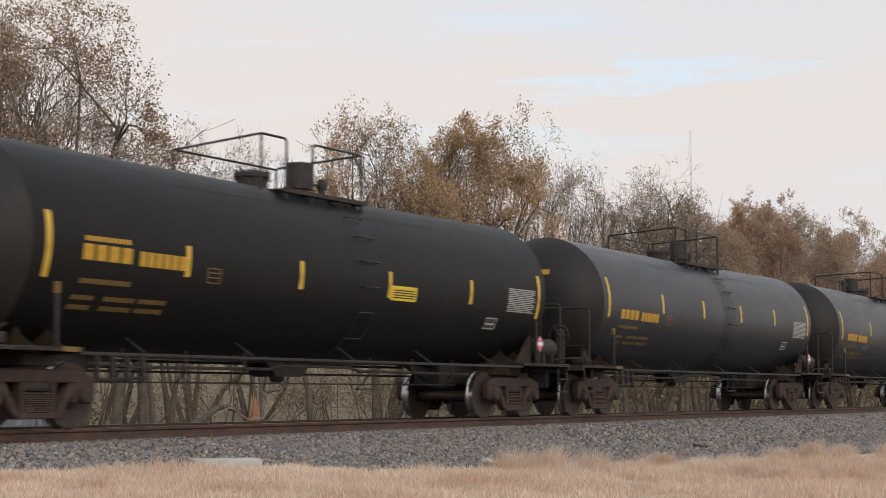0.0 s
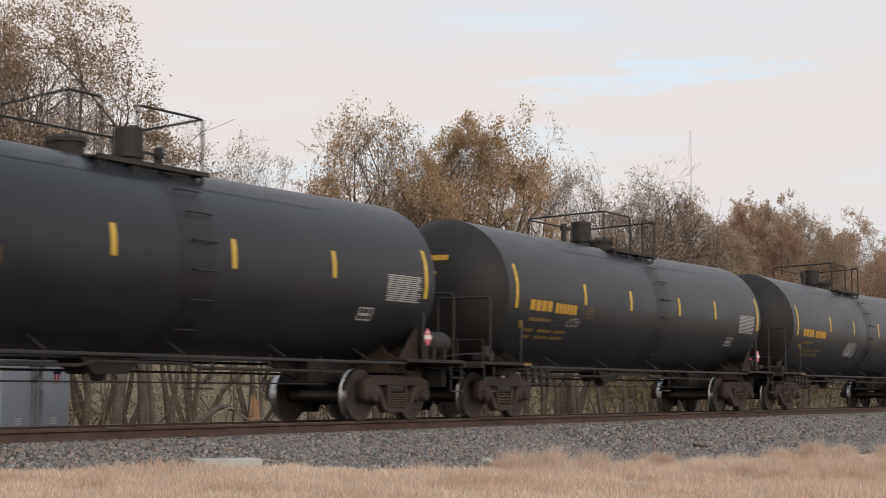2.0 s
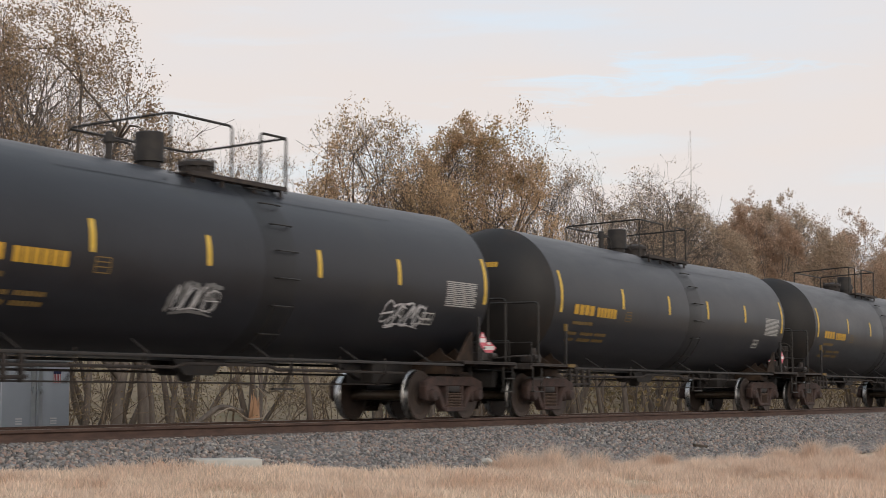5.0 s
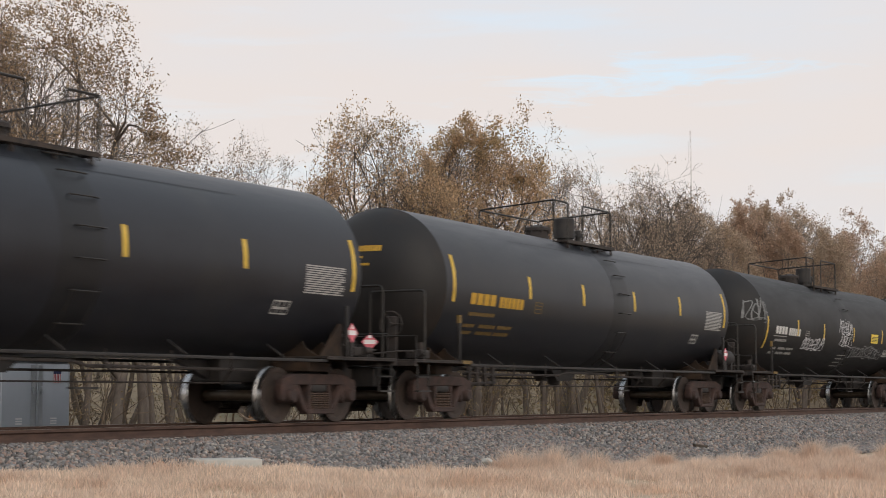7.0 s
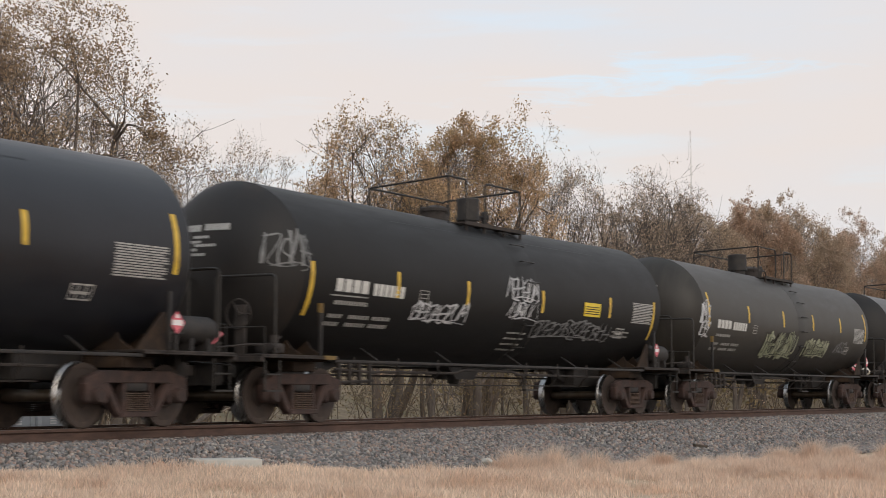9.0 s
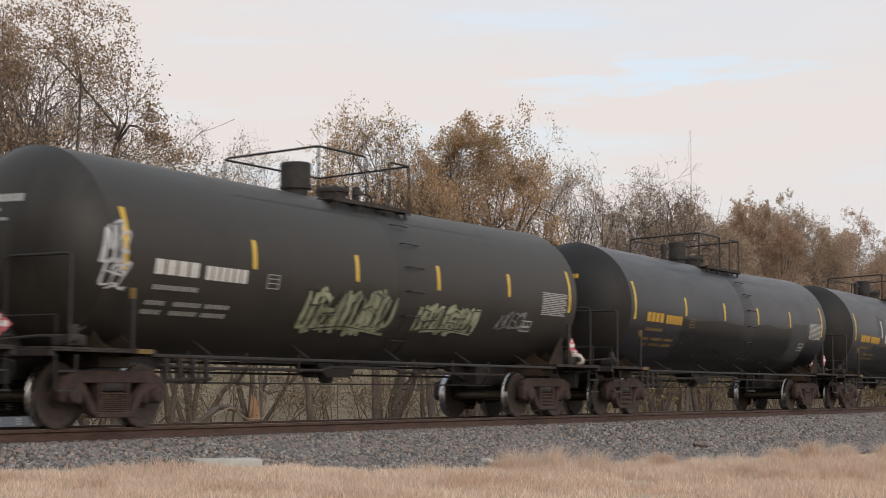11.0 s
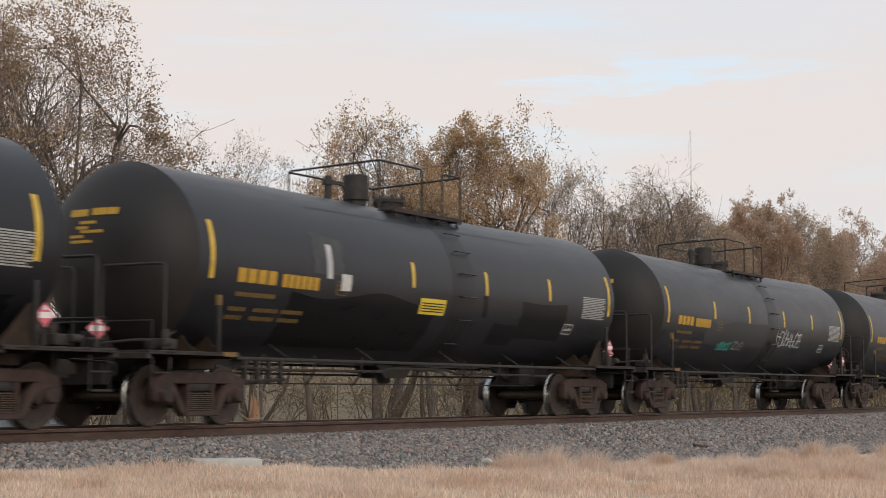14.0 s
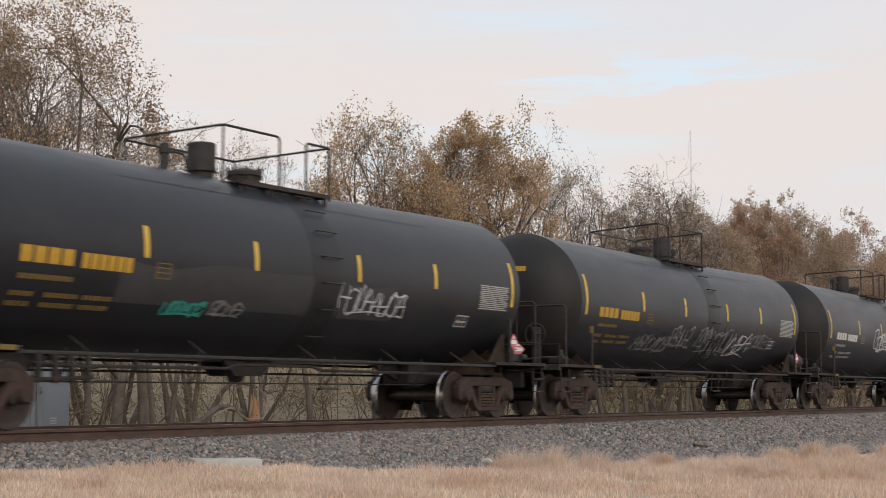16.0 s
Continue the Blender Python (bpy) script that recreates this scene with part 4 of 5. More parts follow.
    extra(s, "paint_smear", M_GRAF_W, lambda bm: patch(bm, -4.15, -3.99, 2.38, 2.95, 0.007), "white paint over the strip")
    extra(s, "paint_smear", M_MIST, lambda bm: blotch(bm, -4.55, -3.65, 2.45, 3.15, 0.0036, 9), "thin grey overspray")
    s = c[10]
    extra(s, "paint_patch", M_DULLP, lambda bm: blotch(bm, -4.6, 2.8, 1.75, 2.36, 0.0026, 6), "dull grey paint patch")
    extra(s, "graffiti", M_GRAF_T, lambda bm: scrawl(bm, -3.44, -2.55, 1.62, 1.86, 18, 4, 0.06))
    extra(s, "graffiti", M_GRAF_D, lambda bm: scrawl(bm, -2.34, -1.6, 1.64, 1.88, 19, 3, 0.045))
    extra(s, "graffiti", M_GRAF_W, lambda bm: scrawl(bm, 1.03, 3.1, 1.81, 2.36, 20, 6, 0.045, 0.018, 0.1))
    s = c[11]
    extra(s, "graffiti", M_GRAF_D, lambda bm: scrawl(bm, -4.1, -2.2, 1.48, 1.95, 21, 5, 0.05))
    extra(s, "graffiti", M_GRAF_D, lambda bm: scrawl(bm, -2.1, -0.8, 1.6, 2.2, 29, 4, 0.065, 0.01))
    extra(s, "graffiti", M_GRAF_D, lambda bm: scrawl(bm, -0.3, 2.3, 1.5, 2.26, 22, 5, 0.055, 0.018))
    extra(s, "graffiti", M_GRAF_W, lambda bm: scrawl(bm, 2.2, 3.6, 1.45, 2.2, 30, 2, 0.06, 0.01, 0.6))
    extra(s, "graffiti", M_GRAF_D, lambda bm: scrawl(bm, 3.5, 5.2, 1.7, 2.15, 31, 4, 0.05))
    s = c[12]
    extra(s, "graffiti", M_GRAF_W, lambda bm: scrawl(bm, -2.2, 0.0, 1.9, 2.6, 23, 4, 0.1))


car_extras()

# ------------------------------------------------------------------ track and ground


def smooth(t):
    t = max(0.0, min(1.0, t))
    return t * t * (3 - 2 * t)


GRASS_EDGE = [(-80, -3.0), (14, -3.0), (16.5, -3.4), (18.6, -4.1), (19.6, -5.0), (20.2, -6.0), (21.2, -6.1), (22.2, -5.4), (22.9, -4.7), (25.5, -4.9), (27, -5.9), (28.5, -6.8), (30.2, -7.4), (31, -9), (32, -14), (33, -40)]


def grass_edge(x):
    for (a, ya), (b, yb) in zip(GRASS_EDGE, GRASS_EDGE[1:]):
        if x <= b:
            return ya + (yb - ya) * (x - a) / (b - a)
    return -400.0


def ground_z(x, y):
    """Height of the natural ground."""
    if y > 0:
        z = -0.85 + 0.35 * smooth((y - 4) / 6) + 3.1 * smooth((y - 15) / 17)
        return z + 0.12 * noise.noise((x * 0.2, y * 0.2, 3)) * smooth((y - 5) / 4)
    rise = 0.50 * smooth((19.0 - x) / 6.0) * smooth((-y - 2.9) / 1.2)
    near = 0.10 * smooth((-y - 5) / 3) - 0.75 * smooth((-y - 13.2) / 3.0)
    return -0.86 + rise + near + 0.05 * noise.noise((x * 0.45, y * 0.45, 0)) * smooth((-y - 4) / 2)


def bed_z(y):
    y = abs(y)
    return -0.225 if y < 1.55 else -0.225 - 0.07 * (y - 1.55) / 0.45 if y < 2.0 else -0.295 - 0.575 * (y - 2.0) / 2.4


def bed_height(x, y):
    z = bed_z(y)
    if y < -3.0:
        e = grass_edge(x) + 0.35 * noise.noise((x * 1.1, y * 1.1, 2))
        g = ground_z(x, y)
        z = max(z, g + 0.02) if y > e - 0.25 else min(z, g - 0.05)
    return z


def grid(name, xs, ys, height, mat):
    me = bpy.data.meshes.new(name)
    nx, ny = len(xs), len(ys)
    co = [(x, y, height(x, y)) for y in ys for x in xs]
    faces = [(j * nx + i, j * nx + i + 1, (j + 1) * nx + i + 1, (j + 1) * nx + i) for j in range(ny - 1) for i in range(nx - 1)]
    me.from_pydata(co, [], faces)
    for p in me.polygons:
        p.use_smooth = True
    me.materials.append(mat)
    return me


def spaced(*stops):
    out = []
    for (a, b, n) in stops:
        out += [a + (b - a) * i / n for i in range(n)]
    return out + [stops[-1][1]]


XS = spaced((-1500, -100, 8), (-100, 0, 12), (0, 60, 120), (60, 200, 40), (200, 3000, 10))
tagged(put("ground", grid("ground", XS, spaced((-1500, -60, 6), (-60, -20, 8), (-20, 8, 70), (8, 9.0, 3)), ground_z, M_SOIL)), "dry straw-coloured grassland beside the railway", "ground", kind="structure")
tagged(put("ground_bank", grid("ground_bank", XS, spaced((8.99, 40, 40), (40, 200, 8), (200, 2500, 6)), lambda x, y: ground_z(x, y) + 0.01, M_FIELD)), "olive and brown overgrown bank behind the tracks", "ground", kind="structure")
BX = spaced((-120, 0, 40), (0, 60, 240), (60, 400, 120))
BY = spaced((-6.9, -1.5, 44), (-1.5, 1.5, 8), (1.5, 4.9, 8))
tagged(put("ballast_bed", grid("ballast_bed", BX, BY, lambda x, y: bed_height(x, y) + 0.025 * noise.noise((x * 2.2, y * 2.2, 9)) + 0.03 * noise.noise((x * 0.5, y * 0.6, 4)) * (y > -4.5), M_BALLAST)), "grey crushed stone ballast bed", "ballast", kind="structure")

track = tagged(new("railway_track"), "rusty steel rails on wooden sleepers", "railway track", kind="structure")
track.location.z = RAIL_TOP


def make_rail(bm):
    half = [(0.0, -0.186), (0.076, -0.186), (0.076, -0.174), (0.02, -0.155), (0.009, -0.14), (0.009, -0.06), (0.03, -0.045), (0.037, -0.04), (0.037, -0.006), (0.030, 0.0)]
    out = half + [(-x, z) for x, z in half[::-1] if x > 0]
    a = [bm.verts.new((-120, x, z)) for x, z in out]
    b = [bm.verts.new((420, x, z)) for x, z in out]
    bm.faces.new(a)
    bm.faces.new(b[::-1])
    for i in range(len(a)):
        j = (i + 1) % len(a)
        bm.faces.new((a[i], b[i], b[j], a[j]))
    bmesh.ops.recalc_face_normals(bm, faces=bm.faces)


for y in (-0.755, 0.755):
    rail = put("rail", cached("rail", M_RAIL, make_rail), track, pose(0, y, 0))
    put("running_surface", cached("running_surface", M_RAILTOP, lambda bm: box(bm, -120, 420, -0.03, 0.03, 0.0, 0.002)), rail, None, "worn bright rail head")
me_sl = cached("sleeper", M_SLEEPER, lambda bm: box(bm, -0.115, 0.115, -1.3, 1.3, -0.37, -0.188, 0.012))
for i in range(170):
    put("sleeper", me_sl, track, pose(2 + i * 0.52, random.uniform(-0.03, 0.03), 0, 0, 0, random.uniform(-0.6, 0.6)))


def scatter_mesh(name, verts, faces, mat):
    me = bpy.data.meshes.new(name)
    v = np.asarray(verts, dtype=np.float32)
    f = np.asarray(faces, dtype=np.int32)
    me.vertices.add(len(v))
    me.vertices.foreach_set("co", v.ravel())
    k = f.shape[1]
    me.loops.add(f.size)
    me.loops.foreach_set("vertex_index", f.ravel())
    me.polygons.add(len(f))
    me.polygons.foreach_set("loop_start", np.arange(0, f.size, k, dtype=np.int32))
    me.polygons.foreach_set("loop_total", np.full(len(f), k, dtype=np.int32))
    me.update(calc_edges=True)
    me.materials.append(mat)
    return me


def stones(rng, n, x0, x1, size):
    """Angular lumps: a cube with its corners pushed about, on the bed or the ground."""
    cube = np.array([(a, b, c) for a in (-1, 1) for b in (-1, 1) for c in (-1, 1)], float)
    quads = np.array([(0, 1, 3, 2), (4, 6, 7, 5), (0, 4, 5, 1), (2, 3, 7, 6), (0, 2, 6, 4), (1, 5, 7, 3)])
    x = rng.uniform(x0, x1, n)
    y = rng.uniform(-6.9, -0.84, n)
    keep = np.array([b > grass_edge(a) - 0.35 + 0.5 * noise.noise((a * 1.3, b * 1.3, 6)) for a, b in zip(x, y)])
    x, y = x[keep], y[keep]
    n = len(x)
    z = np.array([bed_height(a, b) for a, b in zip(x, y)])
    s = size * rng.uniform(0.55, 1.35, n)
    v = cube[None] * rng.uniform(0.45, 1.0, (n, 8, 3)) * s[:, None, None] * 0.62
    q = rng.normal(size=(n, 4))
    q /= np.linalg.norm(q, axis=1)[:, None]
    w, a, b, c = q.T
    R = np.stack([1 - 2 * (b * b + c * c), 2 * (a * b - c * w), 2 * (a * c + b * w), 2 * (a * b + c * w), 1 - 2 * (a * a + c * c), 2 * (b * c - a * w),
                  2 * (a * c - b * w), 2 * (b * c + a * w), 1 - 2 * (a * a + b * b)], 1).reshape(n, 3, 3)
    v = np.einsum("nij,nkj->nki", R, v) + np.stack([x, y, z + s * 0.22], 1)[:, None]
    f = quads[None] + (np.arange(n) * 8)[:, None, None]
    return v.reshape(-1, 3), f.reshape(-1, 4)


rng = np.random.default_rng(7)
va, fa = stones(rng, 62000, 9, 30, 0.041)
vb, fb = stones(rng, 34000, 30, 62, 0.048)
tagged(put("ballast_stones", scatter_mesh("ballast_stones", np.vstack([va, vb]), np.vstack([fa, fb + len(va)]), M_STONE)), "loose grey and pinkish crushed stones", "ballast", kind="stuff")


def blades(rng, n, where, tall, name, mat, width=0.006):
    """Dry grass: bent tapering ribbons of five points."""
    x, y, h = where(rng, n)
    n = len(x)
    z = np.array([ground_z(a, b) for a, b in zip(x, y)])
    z = np.maximum(z, np.array([bed_z(b) if abs(b) < 4.4 else -9 for b in y])) - 0.01
    a = rng.uniform(0, 6.283, n)
    lean = rng.uniform(0.05, 0.9, n) * h * tall
    b = rng.uniform(0, 6.283, n)
    dx, dy = np.cos(b) * lean, np.sin(b) * lean
    wx, wy = np.cos(a) * width, np.sin(a) * width
    H = h * tall
    P = np.empty((n, 5, 3))
    for i, (t, w) in enumerate(((0, 1), (0, -1), (0.55, 0.8), (0.55, -0.8), (1, 0))):
        P[:, i, 0] = x + wx * w + dx * t * t
        P[:, i, 1] = y + wy * w + dy * t * t
        P[:, i, 2] = z + H * t
    F = np.array([(0, 1, 3), (0, 3, 2), (2, 3, 4)])[None] + (np.arange(n) * 5)[:, None, None]
    return P.reshape(-1, 3), F.reshape(-1, 3)


def lawn(rng, n):
    x = rng.uniform(7.5, 33, n)
    y = rng.uniform(-15, -2.9, n)
    e = np.array([grass_edge(a) for a in x])
    c = np.array([noise.noise((a * 0.8, b * 0.8, 5)) for a, b in zip(x, y)])
    fine = np.array([noise.noise((a * 3.1, b * 3.1, 8)) for a, b in zip(x, y)])
    keep = (y < e + 0.55 * c + 0.45 * fine) & (rng.random(n) < np.clip(0.75 + 1.1 * fine + 0.6 * c, 0.15, 1)) & (x < 31.5 + c) & (0.75 * (x - 8) > -(y + 17) * 0.6)
    tuft = np.clip(np.array([noise.noise((a * 1.7, b * 1.7, 15)) for a, b in zip(x, y)]) * 1.6, 0, 1)
    h = np.clip(0.52 + 0.5 * c + 0.45 * fine + 0.6 * tuft, 0.14, 1.7)
    h *= np.where((x > 18) & (x < 21.9), 0.75, np.where((x > 22) & (x < 27.5), 1.75, 1.0))
    h *= np.where((x > 14.5) & (x < 20) & (y > -6.5), 0.5, np.where(x < 16, 0.75, 1.0))
    h *= np.clip((e - y) / 0.6 + 0.45, 0.3, 1)
    return x[keep], y[keep], (h * rng.uniform(0.6, 1.25, n))[keep]


CLUMPS = [(22.8, -5.0, 0.4, 1.5), (23.4, -4.9, 0.35, 1.9), (24.0, -4.9, 0.4, 1.7), (24.6, -5.0, 0.4, 2.0), (25.4, -5.3, 0.45, 1.6), (26.3, -6.1, 0.4, 1.3), (28.6, -7.4, 0.4, 1.3), (29.3, -7.8, 0.35, 1.7), (29.8, -8.2, 0.35, 1.4), (30.1, -9.0, 0.4, 1.6),
          (15.2, -3.7, 0.1, 0.6), (21.8, -6.6, 0.5, 0.8)]

rc = random.Random(5)
for i in range(45):
    cx = rc.uniform(20.5, 30)
    CLUMPS.append((cx, grass_edge(cx) - rc.uniform(0.2, 4.5), rc.uniform(0.12, 0.35), rc.uniform(0.6, 1.25)))


def clumps(rng, n):
    pick = rng.integers(0, len(CLUMPS), n)
    c = np.array(CLUMPS)[pick]
    u, v = rng.normal(0, 0.5, n), rng.normal(0, 0.5, n)
    h = 1.05 * c[:, 3] * np.exp(-(u * u + v * v)) * rng.uniform(0.6, 1.15, n)
    return c[:, 0] + u * c[:, 2], c[:, 1] + v * c[:, 2], h


cv, cf = blades(np.random.default_rng(12), 60000, clumps, 0.27, "grass_clumps", M_STRAW, 0.004)
tagged(put("grass_clumps", scatter_mesh("grass_clumps", cv, cf, M_STRAW)), "taller pale straw tufts standing over the dry grass", "grass", kind="stuff")


def one_tuft(rng, n):
    u, v = rng.normal(0, 0.11, n), rng.normal(0, 0.11, n)
    return 17.9 + u, -6.5 + v, np.full(n, 1.0) * rng.uniform(0.5, 1.1, n)


tv, tf = blades(np.random.default_rng(13), 500, one_tuft, 0.24, "grass_tuft", M_TUFT, 0.004)
tagged(put("grass_tuft", scatter_mesh("grass_tuft", tv, tf, M_TUFT)), "small yellow-green tuft in the dry grass", "grass", kind="stuff")
gv, gf = blades(np.random.default_rng(11), 560000, lawn, 0.15, "dry_grass", M_STRAW, 0.004)
tagged(put("dry_grass", scatter_mesh("dry_grass", gv, gf, M_STRAW)), "pale straw-coloured dry grass in uneven tufts", "grass", kind="stuff")


def litter(rng, n):
    """Curled russet leaves and low red stems lying in the grass."""
    spots = [(14.6, -6.6), (15.7, -7.6), (18.2, -8.0), (21.6, -7.9), (23.6, -7.6), (12.6, -6.6), (26.4, -8.6)]
    pick = rng.integers(0, len(spots), n)
    c = np.array(spots)[pick] + rng.normal(0, 0.16, (n, 2))
    z = np.array([ground_z(a, b) for a, b in c]) + rng.uniform(0.03, 0.10, n)
    c = np.column_stack([c, z])
    a = rng.normal(size=(n, 3)) * 0.022
    b = rng.normal(size=(n, 3)) * 0.016
    return np.stack([c - a, c - b, c + a, c + b], 1).reshape(-1, 3), np.arange(4 * n).reshape(-1, 4)


lv, lf = litter(np.random.default_rng(3), 200)
tagged(put("dead_leaves", scatter_mesh("dead_leaves", lv, lf, M_DEADLEAF)), "russet dead leaves caught in the dry grass", "dead leaves", kind="stuff")


def make_slab(bm):
    box(bm, -0.44, 0.44, -0.30, 0.30, -0.16, 0.10, 0.015)


tagged(put("concrete_slab", cached("concrete_slab", M_CONC, make_slab), None, pose(17.95, -3.42, -0.48, 0, 0, -42)), "pale concrete block half sunk beside the ballast", "concrete block")


def make_lump(bm):
    bmesh.ops.create_icosphere(bm, subdivisions=2, radius=0.11)
    for v in bm.verts:
        v.co *= 1 + 0.35 * noise.noise(v.co * 9)
        v.co.z *= 0.55


tagged(put("rock", cached("rock", M_CONC, make_lump), None, pose(24.2, -4.0, -0.62)), "pale loose rock lying on the ballast toe", "rock")
tagged(put("wood_scrap", cached("wood_scrap", M_SLEEPER, lambda bm: box(bm, -0.2, 0.2, -0.05, 0.05, -0.04, 0.04, 0.01)), None, pose(34.5, -3.7, -0.66, 0, 4, -20)), "dark scrap of timber lying on the ballast", "scrap")

# ------------------------------------------------------------------ signal cabinet


def signal_cabinet():
    ob = tagged(new("signal_cabinet"), "grey steel trackside cabinet with double doors", "cabinet")
    ob.matrix_basis = pose(22.57, 4.3, -0.74)

    def body(bm):
        box(bm, -0.88, 0.88, 0.0, 0.7, 0.0, 1.78, 0.02)
        box(bm, -0.93, 0.93, -0.06, 0.76, 1.78, 1.84, 0.02)
    part("body", bmesh_of(body), M_CABINET, ob)
    for x0, x1 in ((-0.86, -0.02), (0.02, 0.86)):
        d = part("door", bmesh_of(lambda bm: box(bm, x0, x1, -0.035, -0.004, 0.10, 1.74, 0.008)), M_CABINET, ob)
        xm = (x0 + x1) / 2
        v = part("vent", bmesh_of(lambda bm: [box(bm, xm - 0.08, xm + 0.08, -0.046, -0.037, 0.66 + 0.045 * i, 0.685 + 0.045 * i) for i in range(3)]), M_PWHITE, d)
        xi = -0.09 if x0 < 0 else 0.09
        part("strip", bmesh_of(lambda bm: box(bm, xi - 0.05, xi + 0.05, -0.048, -0.037, 0.12, 1.72)), M_CABTRIM, d)
        part("handle", bmesh_of(lambda bm: (box(bm, xi - 0.02, xi + 0.02, -0.09, -0.05, 1.2, 1.34, 0.01), box(bm, xi - 0.06, xi + 0.06, -0.07, -0.05, 1.25, 1.29, 0.01))), M_CABTRIM, d)
    st = part("flag_sticker", bmesh_of(lambda bm: box(bm, 0.42, 0.62, -0.042, -0.037, 1.40, 1.62)), M_PWHITE, ob, "red, white and blue striped sticker")
    part("stripes", bmesh_of(lambda bm: [box(bm, 0.425 + 0.04 * i, 0.445 + 0.04 * i, -0.0455, -0.0425, 1.40, 1.56) for i in range(5)]), M_REDST, st)
    part("canton", bmesh_of(lambda bm: box(bm, 0.42, 0.62, -0.0455, -0.0425, 1.562, 1.62)), M_NAVY, st)
    return ob


def bmesh_of(make):
    bm = bmesh.new()
    make(bm)
    return bm


signal_cabinet()

# ------------------------------------------------------------------ trees


class Wood:
    """Collects the tubes of a tree or a thicket, and the points where leaves sit."""

    def __init__(self, seed):
        self.rnd = random.Random(seed)
        self.v, self.f, self.level, self.tips = [], [], [], []

    def limb(self, pts, radii, sides, level=0):
        base = len(self.v)
        side = Vector((1, 0.3, 0.1))
        for i, p in enumerate(pts):
            d = (pts[min(i + 1, len(pts) - 1)] - pts[max(i - 1, 0)])
            d.normalize()
            side = side - d * side.dot(d)
            if side.length < 1e-4:
                side = d.orthogonal()
            side.normalize()
            up = d.cross(side)
            for k in range(sides):
                a = 6.2832 * k / sides
                self.v.append(p + (side * math.cos(a) + up * math.sin(a)) * radii[i])
        for i in range(len(pts) - 1):
            for k in range(sides):
                a = base + i * sides + k
                b = base + i * sides + (k + 1) % sides
                self.f.append((a, b, b + sides, a + sides))
                self.level.append(level)

    def grow(self, p, d, length, radius, level, last, wild, kids, lift):
        r = self.rnd
        n = 5 if level < 2 else 3
        pts, radii = [p.copy()], [radius]
        q, dd = p.copy(), d.copy()
        for i in range(n):
            dd = (dd + Vector((r.gauss(0, wild), r.gauss(0, wild), r.gauss(0, wild) + lift))).normalized()
            q = q + dd * (length / n)
            pts.append(q.copy())
            radii.append(max(0.0055, radius * (1 - 0.8 * (i + 1) / n)))
        self.limb(pts, radii, (7, 5, 4, 3, 3)[min(level, 4)], level)
        if level >= last - 2:
            for i in range(1, len(pts)):
                self.tips.append((pts[i], level))
        if level == last:
            return
        for k in range(kids[level]):
            t = r.uniform(0.25, 1.0)
            i = min(int(t * n), n - 1)
            s = pts[i].lerp(pts[i + 1], t * n - i)
            axis = (pts[i + 1] - pts[i]).normalized()
            out = axis.orthogonal().normalized()
            out.rotate(Matrix.Rotation(r.uniform(0, 6.2832), 3, axis))
            spread = r.uniform(0.45, 0.95) if level else r.uniform(0.55, 1.15)
            nd = (axis * math.cos(spread) + out * math.sin(spread)).normalized()
            self.grow(s, nd, length * (r.uniform(0.42, 0.68) if level else r.uniform(0.5, 0.78)), max(0.007, radii[i] * 0.62), level + 1, last, wild, kids, lift)


def leaf_mesh(name, tips, seed, count, size, mat, drift=0.085):
    rng = np.random.default_rng(seed)
    pts = np.array([tuple(t[0]) for t in tips])
    # leaves gather on some twigs and leave others bare
    weight = np.array([max(0.03, 0.5 + 1.25 * noise.noise(Vector(p) * 0.6 + Vector((seed, 0, 0)))) for p in pts]) ** 1.15
    z = pts[:, 2]
    weight *= 0.25 + 0.75 * np.clip((z - z.max() * 0.3) / max(0.1, z.max() * 0.35), 0, 1)
    pick = rng.choice(len(pts), count, p=weight / weight.sum())
    c = pts[pick] + rng.normal(0, drift, (count, 3))
    a = rng.normal(size=(count, 3))
    a /= np.linalg.norm(a, axis=1)[:, None]
    b = np.cross(a, rng.normal(size=(count, 3)))
    b /= np.linalg.norm(b, axis=1)[:, None]
    s = size * rng.uniform(0.6, 1.4, count)[:, None]
    v = np.stack([c - a * s, c - b * s * 0.55, c + a * s, c + b * s * 0.55], 1).reshape(-1, 3)
    f = np.arange(count * 4).reshape(-1, 4)
    return scatter_mesh(name, v, f, mat)


TREES = []


def wood_parts(w, co, ob):
    """The stout limbs and the fine twigs as two parts."""
    f, lv = np.array(w.f), np.array(w.level)
    for nm, pick, mat in (("trunk", lv < 2, M_BARK), ("branchwork", lv >= 2, M_TWIG)):
        faces = f[pick]
        if len(faces):
            used, back = np.unique(faces, return_inverse=True)
            put(nm, scatter_mesh(nm, np.asarray(co)[used], back.reshape(faces.shape), mat), ob)


